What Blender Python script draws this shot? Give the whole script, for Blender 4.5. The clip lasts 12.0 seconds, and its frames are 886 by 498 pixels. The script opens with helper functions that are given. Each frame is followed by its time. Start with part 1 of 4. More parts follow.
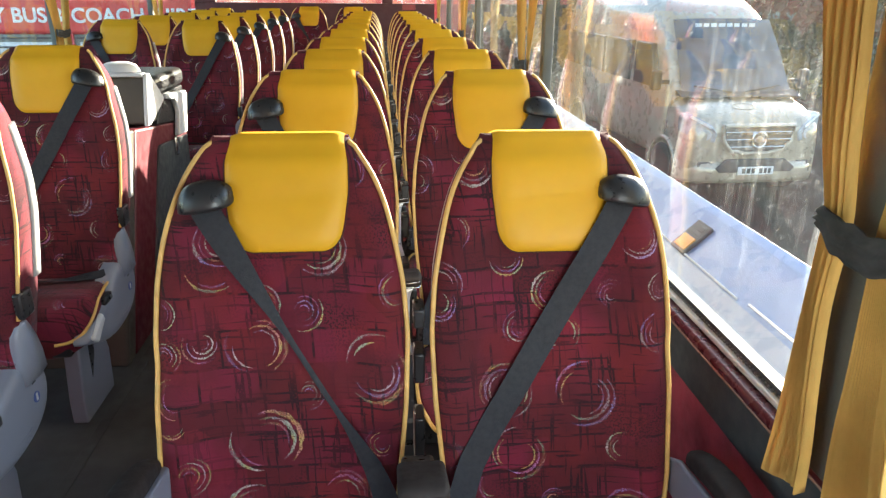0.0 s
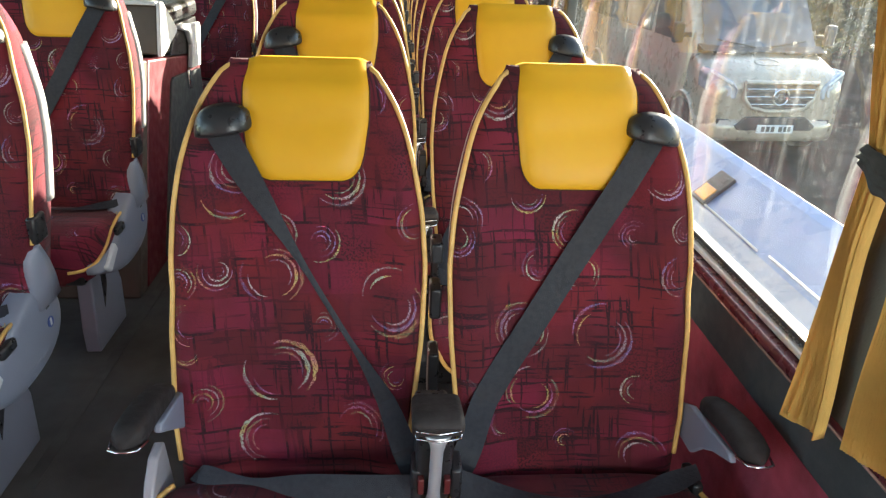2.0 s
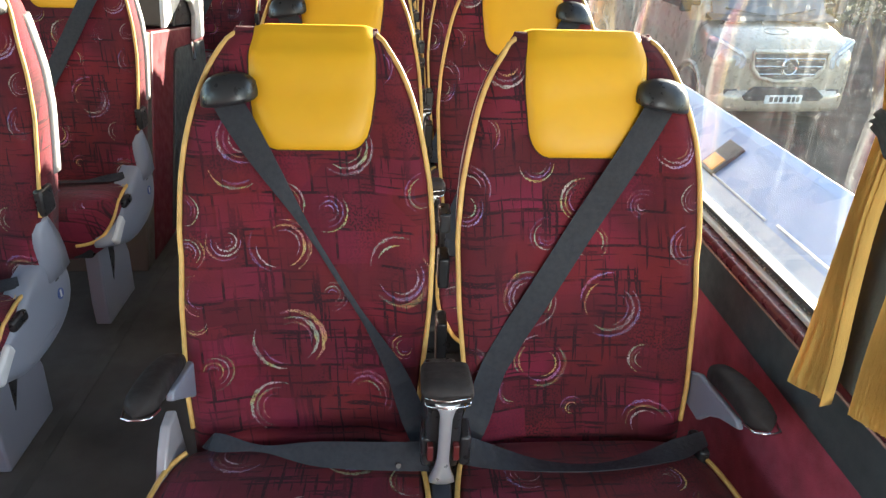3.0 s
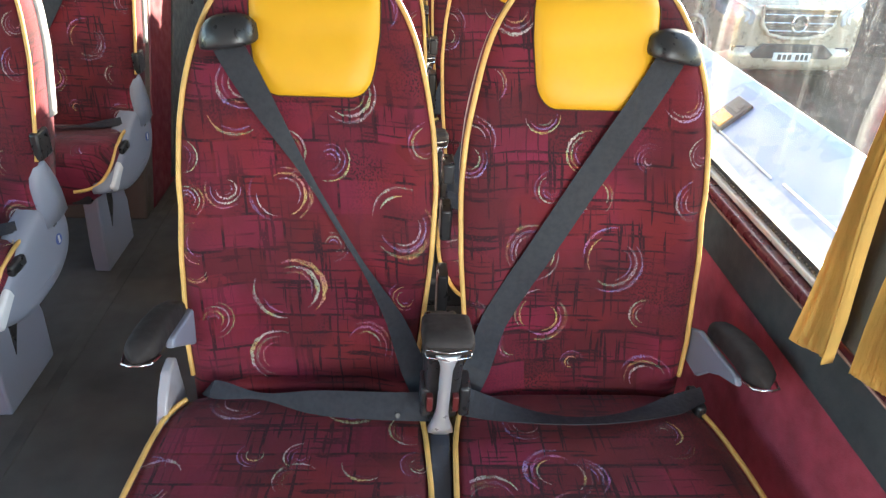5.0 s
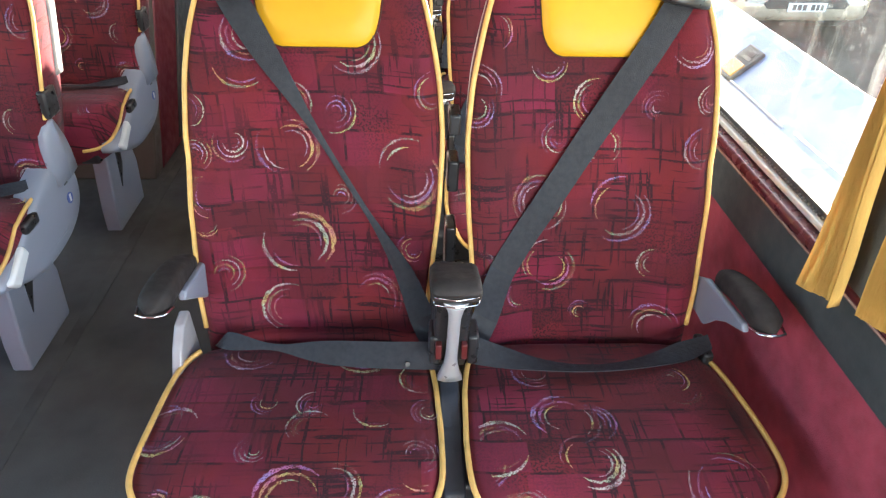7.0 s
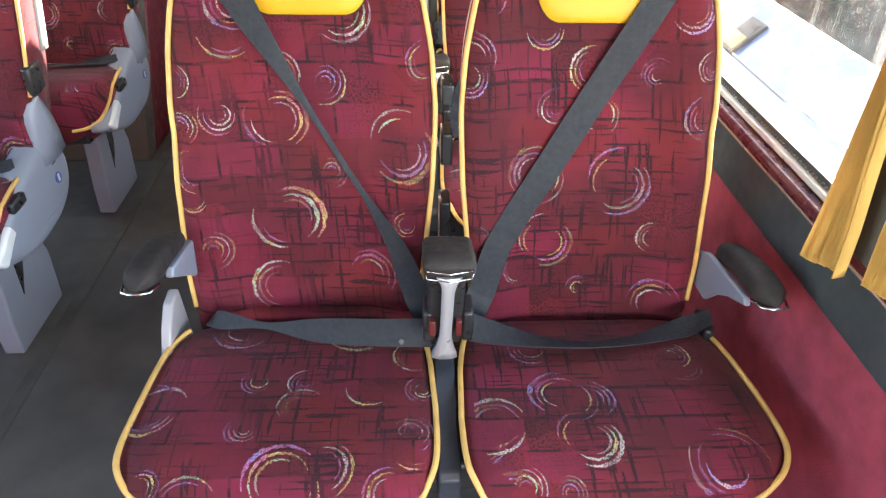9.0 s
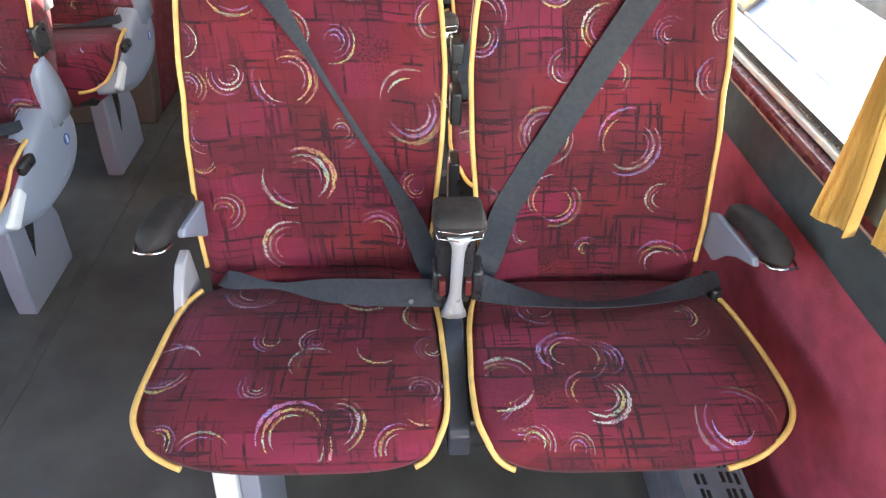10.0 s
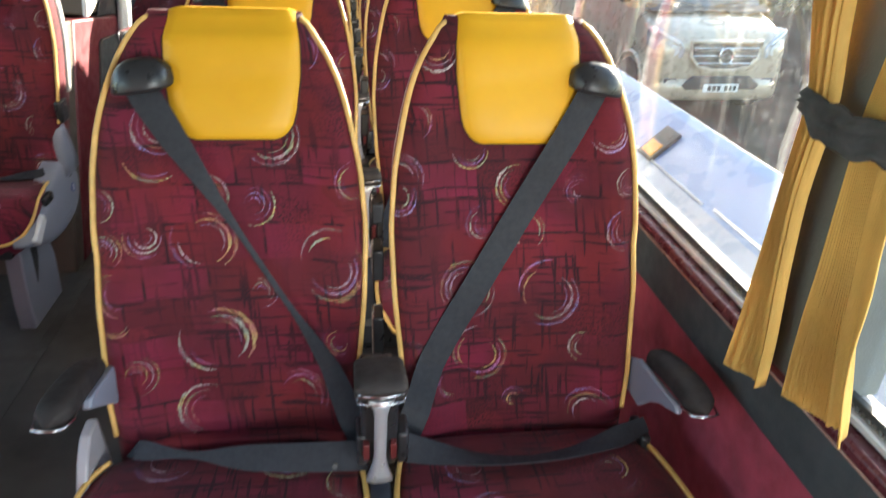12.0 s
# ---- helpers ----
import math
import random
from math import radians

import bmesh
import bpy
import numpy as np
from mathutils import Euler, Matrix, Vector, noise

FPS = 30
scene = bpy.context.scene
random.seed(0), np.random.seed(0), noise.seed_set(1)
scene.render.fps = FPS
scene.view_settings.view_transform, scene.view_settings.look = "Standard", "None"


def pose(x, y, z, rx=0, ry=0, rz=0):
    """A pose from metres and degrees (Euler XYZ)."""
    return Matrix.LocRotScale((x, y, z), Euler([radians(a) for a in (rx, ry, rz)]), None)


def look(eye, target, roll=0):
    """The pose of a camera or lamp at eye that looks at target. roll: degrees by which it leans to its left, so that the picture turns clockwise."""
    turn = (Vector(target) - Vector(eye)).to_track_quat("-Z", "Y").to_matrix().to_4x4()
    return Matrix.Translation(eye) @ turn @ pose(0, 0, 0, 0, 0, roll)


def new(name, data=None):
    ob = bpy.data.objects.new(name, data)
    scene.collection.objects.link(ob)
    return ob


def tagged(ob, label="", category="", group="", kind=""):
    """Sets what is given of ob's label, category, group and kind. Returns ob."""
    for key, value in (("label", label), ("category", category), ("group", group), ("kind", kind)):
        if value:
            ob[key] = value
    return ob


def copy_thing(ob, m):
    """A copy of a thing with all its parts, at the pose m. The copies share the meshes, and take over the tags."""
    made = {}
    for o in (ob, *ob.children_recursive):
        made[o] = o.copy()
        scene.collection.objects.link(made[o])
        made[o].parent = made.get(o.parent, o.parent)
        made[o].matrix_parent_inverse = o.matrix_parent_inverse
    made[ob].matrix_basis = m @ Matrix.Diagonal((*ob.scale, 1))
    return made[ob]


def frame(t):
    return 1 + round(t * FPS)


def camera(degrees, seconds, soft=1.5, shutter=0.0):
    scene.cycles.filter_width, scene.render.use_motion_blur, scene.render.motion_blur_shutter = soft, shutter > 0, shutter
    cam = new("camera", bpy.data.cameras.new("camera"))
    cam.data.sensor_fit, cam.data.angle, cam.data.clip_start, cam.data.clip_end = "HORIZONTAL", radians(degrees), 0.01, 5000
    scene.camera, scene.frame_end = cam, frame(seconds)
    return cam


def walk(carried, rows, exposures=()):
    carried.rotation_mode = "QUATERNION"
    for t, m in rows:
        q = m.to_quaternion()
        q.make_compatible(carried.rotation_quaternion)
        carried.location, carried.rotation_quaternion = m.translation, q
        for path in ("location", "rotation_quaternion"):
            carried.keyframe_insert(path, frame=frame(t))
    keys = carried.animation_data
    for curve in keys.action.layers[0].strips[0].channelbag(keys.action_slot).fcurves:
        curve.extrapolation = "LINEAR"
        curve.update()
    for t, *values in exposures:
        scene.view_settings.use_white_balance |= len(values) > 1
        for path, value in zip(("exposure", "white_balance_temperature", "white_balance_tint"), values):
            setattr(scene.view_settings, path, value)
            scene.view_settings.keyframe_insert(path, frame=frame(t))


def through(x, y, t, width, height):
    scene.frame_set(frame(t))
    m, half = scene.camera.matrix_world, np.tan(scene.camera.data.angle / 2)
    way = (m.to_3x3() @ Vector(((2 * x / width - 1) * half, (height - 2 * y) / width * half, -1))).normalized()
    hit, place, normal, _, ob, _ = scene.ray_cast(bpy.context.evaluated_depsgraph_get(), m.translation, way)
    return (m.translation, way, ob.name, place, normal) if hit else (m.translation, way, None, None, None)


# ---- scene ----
cam = camera(65.0, 12.0, soft=1.3, shutter=0.4)
PATH = [
    (0, (-0.02, -1.193, 1.343), (0.148, 0.674, 0.647), 0.5),
    (0.5, (-0.023, -1.18, 1.326), (0.127, 0.675, 0.593), 0.8),
    (1, (-0.03, -1.179, 1.31), (0.126, 0.649, 0.513), 1.7),
    (1.5, (-0.036, -1.18, 1.309), (0.104, 0.639, 0.49), 2.0),
    (2, (-0.038, -1.179, 1.307), (0.105, 0.637, 0.48), 2.3),
    (2.5, (-0.039, -1.184, 1.303), (0.099, 0.626, 0.465), 2.2),
    (3, (-0.043, -1.181, 1.3), (0.086, 0.603, 0.404), 1.9),
    (3.2, (-0.05, -1.176, 1.299), (0.09, 0.596, 0.383), 2.0),
    (4.8, (-0.049, -1.173, 1.294), (0.081, 0.563, 0.309), 2.9),
    (5, (-0.048, -1.171, 1.289), (0.085, 0.55, 0.279), 3.1),
    (5.5, (-0.044, -1.175, 1.284), (0.082, 0.521, 0.231), 2.5),
    (6, (-0.049, -1.176, 1.276), (0.073, 0.496, 0.186), 2.7),
    (6.5, (-0.041, -1.18, 1.282), (0.073, 0.48, 0.171), 1.7),
    (7, (-0.044, -1.185, 1.277), (0.061, 0.478, 0.171), 2.0),
    (8.8, (-0.032, -1.178, 1.259), (0.084, 0.465, 0.124), 1.5),
    (9, (-0.03, -1.17, 1.246), (0.071, 0.469, 0.104), 1.5),
    (9.5, (-0.032, -1.175, 1.246), (0.069, 0.426, 0.052), 1.5),
    (10, (-0.038, -1.178, 1.242), (0.048, 0.402, 0.02), 1.3),
    (10.5, (-0.024, -1.178, 1.253), (0.075, 0.383, 0.006), 1.1),
    (11, (-0.022, -1.188, 1.28), (0.099, 0.431, 0.112), 0.7),
    (11.5, (-0.022, -1.2, 1.276), (0.134, 0.479, 0.2), 1.8),
    (12, (-0.011, -1.153, 1.281), (0.257, 0.608, 0.372), 2.5),
]
EXPO = [(0.0, 2.68, 6500, 4), (0.5, 2.52, 6500, 4), (2.0, 2.66, 6500, 4), (3.0, 2.80, 6500, 4), (5.0, 3.26, 6500, 4), (6.5, 3.48, 6500, 4), (9.0, 3.74, 6500, 4), (10.5, 3.88, 6500, 4), (11.3, 3.54, 6500, 4), (12.0, 2.92, 6500, 4)]
walk(cam, [(t, look(eye, target, roll)) for t, eye, target, roll in PATH], EXPO)

# ---- light ----
SUN_TO = Vector((0.669, 0.693, 0.267)).normalized()
world = bpy.data.worlds.new("sky")
scene.world = world
world.use_nodes = True
wn = world.node_tree.nodes
sky = wn.new("ShaderNodeTexSky")
sky.sky_type, sky.sun_disc = "NISHITA", False
sky.sun_elevation = math.asin(SUN_TO.z)
sky.sun_rotation = math.atan2(SUN_TO.x, SUN_TO.y)
wn["Background"].inputs["Strength"].default_value = 0.15
world.node_tree.links.new(sky.outputs[0], wn["Background"].inputs["Color"])
sun = new("sun", bpy.data.lights.new("sun", "SUN"))
sun.data.energy, sun.data.angle, sun.data.color = 5.0, radians(0.6), (1.0, 0.9, 0.75)
sun.matrix_world = look(SUN_TO * 30, (0, 0, 0))


def fill_lamp(name, place, target, wide, high, watts):
    """Added fill lamp out of view ahead of the seats, standing in for sky light."""
    lamp = new(name, bpy.data.lights.new(name, "AREA"))
    lamp.data.shape, lamp.data.size, lamp.data.size_y = "RECTANGLE", wide, high
    lamp.data.energy, lamp.data.color = watts, (0.93, 0.97, 1.0)
    lamp.matrix_world = look(place, target)


fill_lamp("seat_fill_light", (0.56, -1.85, 0.96), (-0.1, -0.10, 0.84), 1.1, 0.50, 3.3)

# ---- materials ----
class Nodes:
    """A node material with short-hand for wiring."""

    def __init__(self, name):
        self.mat = bpy.data.materials.new(name)
        self.mat.use_nodes = True
        self.t = self.mat.node_tree
        self.n, self.l = self.t.nodes, self.t.links
        self.b = self.n["Principled BSDF"]
        self.out = self.n["Material Output"]

    def node(self, kind, **sets):
        nd = self.n.new(kind)
        for k, v in sets.items():
            setattr(nd, k, v)
        return nd

    def put(self, sock, v):
        if isinstance(v, bpy.types.NodeSocket):
            self.l.new(v, sock)
        else:
            sock.default_value = v

    def math(self, op, a, b=0.0, c=0.0):
        nd = self.node("ShaderNodeMath", operation=op)
        for sock, v in zip(nd.inputs, (a, b, c)):
            self.put(sock, v)
        return nd.outputs[0]

    def coords(self, scale=(1, 1, 1), which="Object", loc=(0, 0, 0)):
        tc = self.node("ShaderNodeTexCoord")
        mp = self.node("ShaderNodeMapping")
        mp.inputs["Scale"].default_value = scale
        mp.inputs["Location"].default_value = loc
        self.l.new(tc.outputs[which], mp.inputs["Vector"])
        return mp.outputs[0]

    def noise(self, scale, detail=3.0, vec=None, rough=0.5):
        nd = self.node("ShaderNodeTexNoise")
        nd.inputs["Scale"].default_value, nd.inputs["Detail"].default_value = scale, detail
        nd.inputs["Roughness"].default_value = rough
        self.l.new(vec if vec is not None else self.coords(), nd.inputs["Vector"])
        return nd.outputs["Fac"]

    def ramp(self, fac, *stops):
        nd = self.node("ShaderNodeValToRGB")
        el = nd.color_ramp.elements
        while len(el) < len(stops):
            el.new(0.5)
        for e, (p, c) in zip(el, stops):
            e.position = p
            e.color = (c, c, c, 1) if isinstance(c, (int, float)) else (*c, 1)
        self.put(nd.inputs[0], fac)
        return nd.outputs[0]

    def mix(self, fac, a, b, how="MIX"):
        nd = self.node("ShaderNodeMix", data_type="RGBA", blend_type=how)
        self.put(nd.inputs[0], fac)
        for sock, v in ((nd.inputs[6], a), (nd.inputs[7], b)):
            self.put(sock, (*v, 1) if isinstance(v, tuple) and len(v) == 3 else v)
        return nd.outputs[2]

    def bump(self, height, strength=0.3, dist=0.01):
        nd = self.node("ShaderNodeBump")
        nd.inputs["Strength"].default_value, nd.inputs["Distance"].default_value = strength, dist
        self.put(nd.inputs["Height"], height)
        self.l.new(nd.outputs[0], self.b.inputs["Normal"])


def plain(name, colour, rough=0.5, metal=0.0, vary=0.25, scale=8.0, grain=0.15, grain_scale=180.0, coat=0.0, spec=0.5, sheen=0.12):
    """A worn, slightly uneven surface of one colour."""
    m = Nodes(name)
    lo = tuple(c * (1 - vary) for c in colour)
    hi = tuple(min(1.0, c * (1 + vary * 0.6)) for c in colour)
    m.put(m.b.inputs["Base Color"], m.ramp(m.noise(scale, 6.0), (0.3, lo), (0.7, hi)))
    m.put(m.b.inputs["Roughness"], m.ramp(m.noise(scale * 3, 4.0), (0.3, max(0.02, rough - sheen)), (0.7, min(1.0, rough + sheen))))
    m.put(m.b.inputs["Metallic"], metal)
    m.put(m.b.inputs["Coat Weight"], coat)
    m.put(m.b.inputs["Specular IOR Level"], spec)
    if grain:
        m.bump(m.noise(grain_scale, 2.0), grain, 0.002)
    return m.mat


def fabric_material(name, offset):
    """Woven moquette: wine red blocks, dark scratchy strokes, fine weave."""
    m = Nodes(name)
    uv = m.coords((1, 1, 1), "UV", offset)
    wob = m.node("ShaderNodeVectorMath", operation="SCALE")
    nz = m.node("ShaderNodeTexNoise")
    nz.inputs["Scale"].default_value = 14.0
    m.l.new(uv, nz.inputs["Vector"])
    m.l.new(nz.outputs["Color"], wob.inputs[0])
    wob.inputs["Scale"].default_value = 0.007
    add = m.node("ShaderNodeVectorMath", operation="ADD")
    m.l.new(uv, add.inputs[0])
    m.l.new(wob.outputs[0], add.inputs[1])
    v = add.outputs[0]
    cells = m.node("ShaderNodeTexVoronoi", distance="CHEBYCHEV", voronoi_dimensions="2D")
    cells.inputs["Scale"].default_value, cells.inputs["Randomness"].default_value = 11.0, 0.8
    m.l.new(v, cells.inputs["Vector"])
    sep = m.node("ShaderNodeSeparateColor")
    m.l.new(cells.outputs["Color"], sep.inputs[0])
    base = m.ramp(sep.outputs[0], (0.0, (0.074, 0.009, 0.014)), (0.35, (0.102, 0.010, 0.019)), (0.6, (0.130, 0.011, 0.026)), (0.85, (0.150, 0.013, 0.022)))
    speck = m.noise(260.0, 1.0, uv)
    area = m.noise(7.0, 2.0, uv)
    base = m.mix(m.math("MULTIPLY", m.ramp(speck, (0.53, 0.0), (0.57, 1.0)), m.ramp(area, (0.47, 0.0), (0.60, 1.0))), base, (0.03, 0.008, 0.012))

    def strokes(sx, sy, seed, lo):
        mp = m.node("ShaderNodeMapping")
        mp.inputs["Scale"].default_value = (sx, sy, 1)
        mp.inputs["Location"].default_value = (seed, seed * 1.7, 0)
        m.l.new(v, mp.inputs["Vector"])
        line = m.noise(1.0, 2.0, mp.outputs[0], 0.4)
        return m.ramp(line, (lo, 0.0), (lo + 0.025, 1.0))

    brick = m.node("ShaderNodeTexBrick", offset=0.37, squash=1.5, squash_frequency=3)
    for key, val in (("Scale", 1.0), ("Mortar Size", 0.0026), ("Brick Width", 0.104), ("Row Height", 0.061), ("Mortar Smooth", 0.3)):
        brick.inputs[key].default_value = val
    brick.inputs["Color1"].default_value, brick.inputs["Color2"].default_value = (0, 0, 0, 1), (1, 1, 1, 1)
    m.l.new(v, brick.inputs["Vector"])
    base = m.mix(m.ramp(brick.outputs["Color"], (0.35, 0.0), (1.0, 0.72)), base, (0.225, 0.017, 0.054))
    base = m.mix(m.ramp(m.noise(5.5, 3.0, uv), (0.42, 0.0), (0.62, 0.85)), base, (0.082, 0.011, 0.015))
    base = m.mix(m.ramp(m.noise(7.0, 2.0, m.coords((1, 1, 1), "UV", (3.3, 1.9, 0))), (0.50, 0.0), (0.68, 0.5)), base, (0.20, 0.017, 0.018))
    dry = m.ramp(m.noise(300.0, 2.0, uv), (0.30, 0.0), (0.44, 1.0))
    horiz, vert = strokes(9.0, 150.0, 3.1, 0.59), strokes(150.0, 9.0, 8.4, 0.59)
    cluster = m.ramp(m.noise(6.0, 1.0, uv), (0.42, 0.12), (0.58, 1.0))
    both = m.math("MULTIPLY", m.math("MAXIMUM", m.math("MULTIPLY", m.math("MAXIMUM", horiz, vert), cluster), m.math("MULTIPLY", brick.outputs["Fac"], m.ramp(m.noise(23.0, 2.0, uv), (0.45, 0.0), (0.56, 1.0)))), dry)
    base = m.mix(m.math("MULTIPLY", both, 0.95), base, (0.014, 0.006, 0.010))
    weave = m.noise(900.0, 1.0, uv)
    base = m.mix(m.ramp(weave, (0.3, 0.35), (0.7, 0.0)), base, (0.06, 0.006, 0.01))
    m.put(m.b.inputs["Base Color"], base)
    m.put(m.b.inputs["Roughness"], 0.85)
    m.put(m.b.inputs["Specular IOR Level"], 0.3)
    m.put(m.b.inputs["Sheen Weight"], 0.08)
    m.put(m.b.inputs["Sheen Roughness"], 0.4)
    m.bump(m.math("ADD", weave, m.math("MULTIPLY", m.noise(17.0, 3.0, uv), 5.0)), 0.30, 0.0022)
    return m.mat


def chalk_material(name):
    """The pale woven swirls: broken, many-coloured thread on the red ground."""
    m = Nodes(name)
    geo = m.node("ShaderNodeNewGeometry")
    uv = m.coords((1, 1, 1), "UV")
    n1 = m.noise(24.0, 2.0, uv)
    island = geo.outputs["Random Per Island"]
    pick = m.math("FRACT", m.math("ADD", m.math("MULTIPLY", island, 5.7), m.math("MULTIPLY", n1, 1.0)))
    col = m.ramp(pick, (0.0, (0.56, 0.48, 0.44)), (0.10, (0.40, 0.48, 0.34)), (0.19, (0.62, 0.47, 0.17)), (0.28, (0.60, 0.30, 0.15)), (0.42, (0.54, 0.17, 0.26)), (0.58, (0.48, 0.17, 0.38)), (0.74, (0.34, 0.25, 0.54)), (0.88, (0.54, 0.32, 0.42)), (1.0, (0.56, 0.48, 0.44)))
    m.put(m.b.inputs["Base Color"], col)
    m.put(m.b.inputs["Roughness"], 0.85)
    holes = m.noise(430.0, 2.0, uv, 0.6)
    soft = m.ramp(m.noise(26.0, 2.0, uv), (0.35, 0.40), (0.58, 1.0))
    strength = m.math("MULTIPLY", m.math("ADD", 0.34, m.math("MULTIPLY", m.math("FRACT", m.math("MULTIPLY", island, 7.3)), 0.62)), soft)
    m.put(m.b.inputs["Alpha"], m.math("MULTIPLY", m.ramp(holes, (0.41, 0.0), (0.50, 1.0)), strength))
    return m.mat


def leather_material():
    m = Nodes("yellow leather")
    cells = m.node("ShaderNodeTexVoronoi", feature="DISTANCE_TO_EDGE")
    cells.inputs["Scale"].default_value = 420.0
    m.l.new(m.coords(), cells.inputs["Vector"])
    m.put(m.b.inputs["Base Color"], m.ramp(m.noise(5.0, 5.0), (0.3, (0.64, 0.325, 0.015)), (0.7, (0.76, 0.405, 0.021))))
    m.put(m.b.inputs["Roughness"], m.ramp(m.noise(14.0, 3.0), (0.3, 0.36), (0.7, 0.5)))
    m.put(m.b.inputs["Specular IOR Level"], 0.3)
    m.bump(m.math("ADD", m.math("MINIMUM", cells.outputs["Distance"], 0.15), m.math("MULTIPLY", m.noise(9.0, 3.0), 0.6)), 0.12, 0.004)
    return m.mat


def glass_material(name, dirt, streak):
    """A window pane: clear, faintly reflecting, with dried rain runs."""
    m = Nodes(name)
    clear, gloss, film = m.node("ShaderNodeBsdfTransparent"), m.node("ShaderNodeBsdfGlossy"), m.node("ShaderNodeBsdfTranslucent")
    gloss.inputs["Roughness"].default_value = 0.01
    dust = m.node("ShaderNodeBsdfDiffuse")
    film.inputs["Color"].default_value = (0.85, 0.88, 0.9, 1)
    dust.inputs["Color"].default_value = (0.75, 0.76, 0.76, 1)
    runs = m.ramp(m.noise(1.0, 4.0, m.coords((1.0, 62.0, 1.3))), (0.58, 0.0), (0.72, 1.0))
    thin = m.ramp(m.noise(1.0, 3.0, m.coords((1.0, 260.0, 0.9), "Object", (0, 3.7, 0))), (0.60, 0.0), (0.70, 1.0))
    runs = m.math("MAXIMUM", m.math("MULTIPLY", runs, 0.65), m.math("MULTIPLY", thin, 1.9))
    broken = m.ramp(m.noise(1.0, 2.0, m.coords((1.0, 60.0, 9.0))), (0.42, 0.25), (0.58, 1.0))
    runs = m.math("MULTIPLY", runs, broken)
    long = m.ramp(m.noise(1.0, 2.0, m.coords((1.0, 340.0, 80.0))), (0.69, 0.0), (0.71, 1.0))
    beads = m.math("MAXIMUM", long, m.ramp(m.noise(290.0, 2.0), (0.69, 0.0), (0.71, 1.0)))
    zone = m.ramp(m.noise(2.3, 2.0), (0.38, 0.25), (0.62, 1.0))
    dirtmask = m.math("MULTIPLY", m.math("ADD", m.math("MULTIPLY", runs, streak), m.math("ADD", m.math("MULTIPLY", beads, streak * 2.6), dirt)), zone)
    both = m.node("ShaderNodeMixShader")
    both.inputs[0].default_value = 0.35
    m.l.new(film.outputs[0], both.inputs[1])
    m.l.new(dust.outputs[0], both.inputs[2])
    facing = m.node("ShaderNodeLayerWeight")
    facing.inputs["Blend"].default_value = 0.5
    m1, m2 = m.node("ShaderNodeMixShader"), m.node("ShaderNodeMixShader")
    m.put(m1.inputs[0], m.math("ADD", 0.04, m.math("MULTIPLY", m.math("POWER", facing.outputs["Facing"], 3.0), 0.55)))
    m.l.new(clear.outputs[0], m1.inputs[1])
    m.l.new(gloss.outputs[0], m1.inputs[2])
    m.put(m2.inputs[0], dirtmask)
    m.l.new(m1.outputs[0], m2.inputs[1])
    m.l.new(both.outputs[0], m2.inputs[2])
    m.l.new(m2.outputs[0], m.out.inputs["Surface"])
    return m.mat


FABRIC_A = fabric_material("wine moquette", (0.0, 0.0, 0.0))
FABRIC_B = fabric_material("wine moquette, other cut", (0.37, 0.21, 0.0))
CHALK = chalk_material("woven swirls")
LEATHER = leather_material()
PIPING = plain("yellow piping", (0.70, 0.42, 0.125), 0.5, vary=0.2, scale=30)
SEAM = plain("stitched seam", (0.055, 0.020, 0.014), 0.8, vary=0.5, scale=400, grain=0)
COVER = plain("blue-grey cover", (0.042, 0.047, 0.062), 0.5, vary=0.15, scale=14, grain=0.2)
BADGE_BLUE = plain("blue badge", (0.05, 0.09, 0.30), 0.4, vary=0.05, scale=20, grain=0)
BELT = plain("belt webbing", (0.020, 0.021, 0.027), 0.65, spec=0.4, vary=0.12, scale=40, grain=0.4, grain_scale=700)
BLACK = plain("black plastic", (0.022, 0.022, 0.024), 0.35, vary=0.3, scale=25)
PAD = plain("armrest rubber", (0.030, 0.024, 0.023), 0.75, spec=0.3, vary=0.3, scale=20, grain=0.25)
GREY = plain("grey plastic", (0.23, 0.245, 0.30), 0.35, vary=0.04, scale=3, grain=0, sheen=0.02)
CASING_GREY = plain("casing plastic", (0.38, 0.35, 0.36), 0.4, vary=0.12, scale=12)
PALE = plain("pale grey plastic", (0.68, 0.68, 0.69), 0.4, vary=0.10, scale=9, grain=0.04)
ALU = plain("cast aluminium", (0.70, 0.71, 0.74), 0.30, metal=0.6, vary=0.05, scale=12, grain=0, sheen=0.04)
SHELL = plain("seat shell", (0.36, 0.35, 0.35), 0.45, vary=0.15, scale=10)
SHELL_BROWN = plain("brown-grey plastic", (0.10, 0.082, 0.066), 0.45, vary=0.15, scale=10)
FLOOR = plain("floor vinyl", (0.086, 0.082, 0.077), 0.55, vary=0.4, scale=5, grain=0.35, grain_scale=260)
AISLE = plain("floor strip", (0.080, 0.077, 0.072), 0.55, vary=0.4, scale=7)
WINE = plain("wine wall carpet", (0.35, 0.050, 0.080), 0.9, vary=0.3, scale=18, grain=0.5, grain_scale=420)
WINE_TRIM = plain("wine plastic trim", (0.13, 0.014, 0.023), 0.45, vary=0.08, scale=10)
RAIL = plain("plum rail", (0.085, 0.020, 0.027), 0.28, vary=0.15, scale=10, grain=0)
REAR_WINE = plain("dark wine panel", (0.070, 0.013, 0.017), 0.6, vary=0.2, scale=6)
DARK_TRIM = plain("dark grey trim", (0.050, 0.056, 0.060), 0.55, vary=0.3, scale=12)
PILLAR = plain("grey-green pillar lining", (0.115, 0.125, 0.115), 0.7, vary=0.12, scale=8, grain=0.3, grain_scale=300)
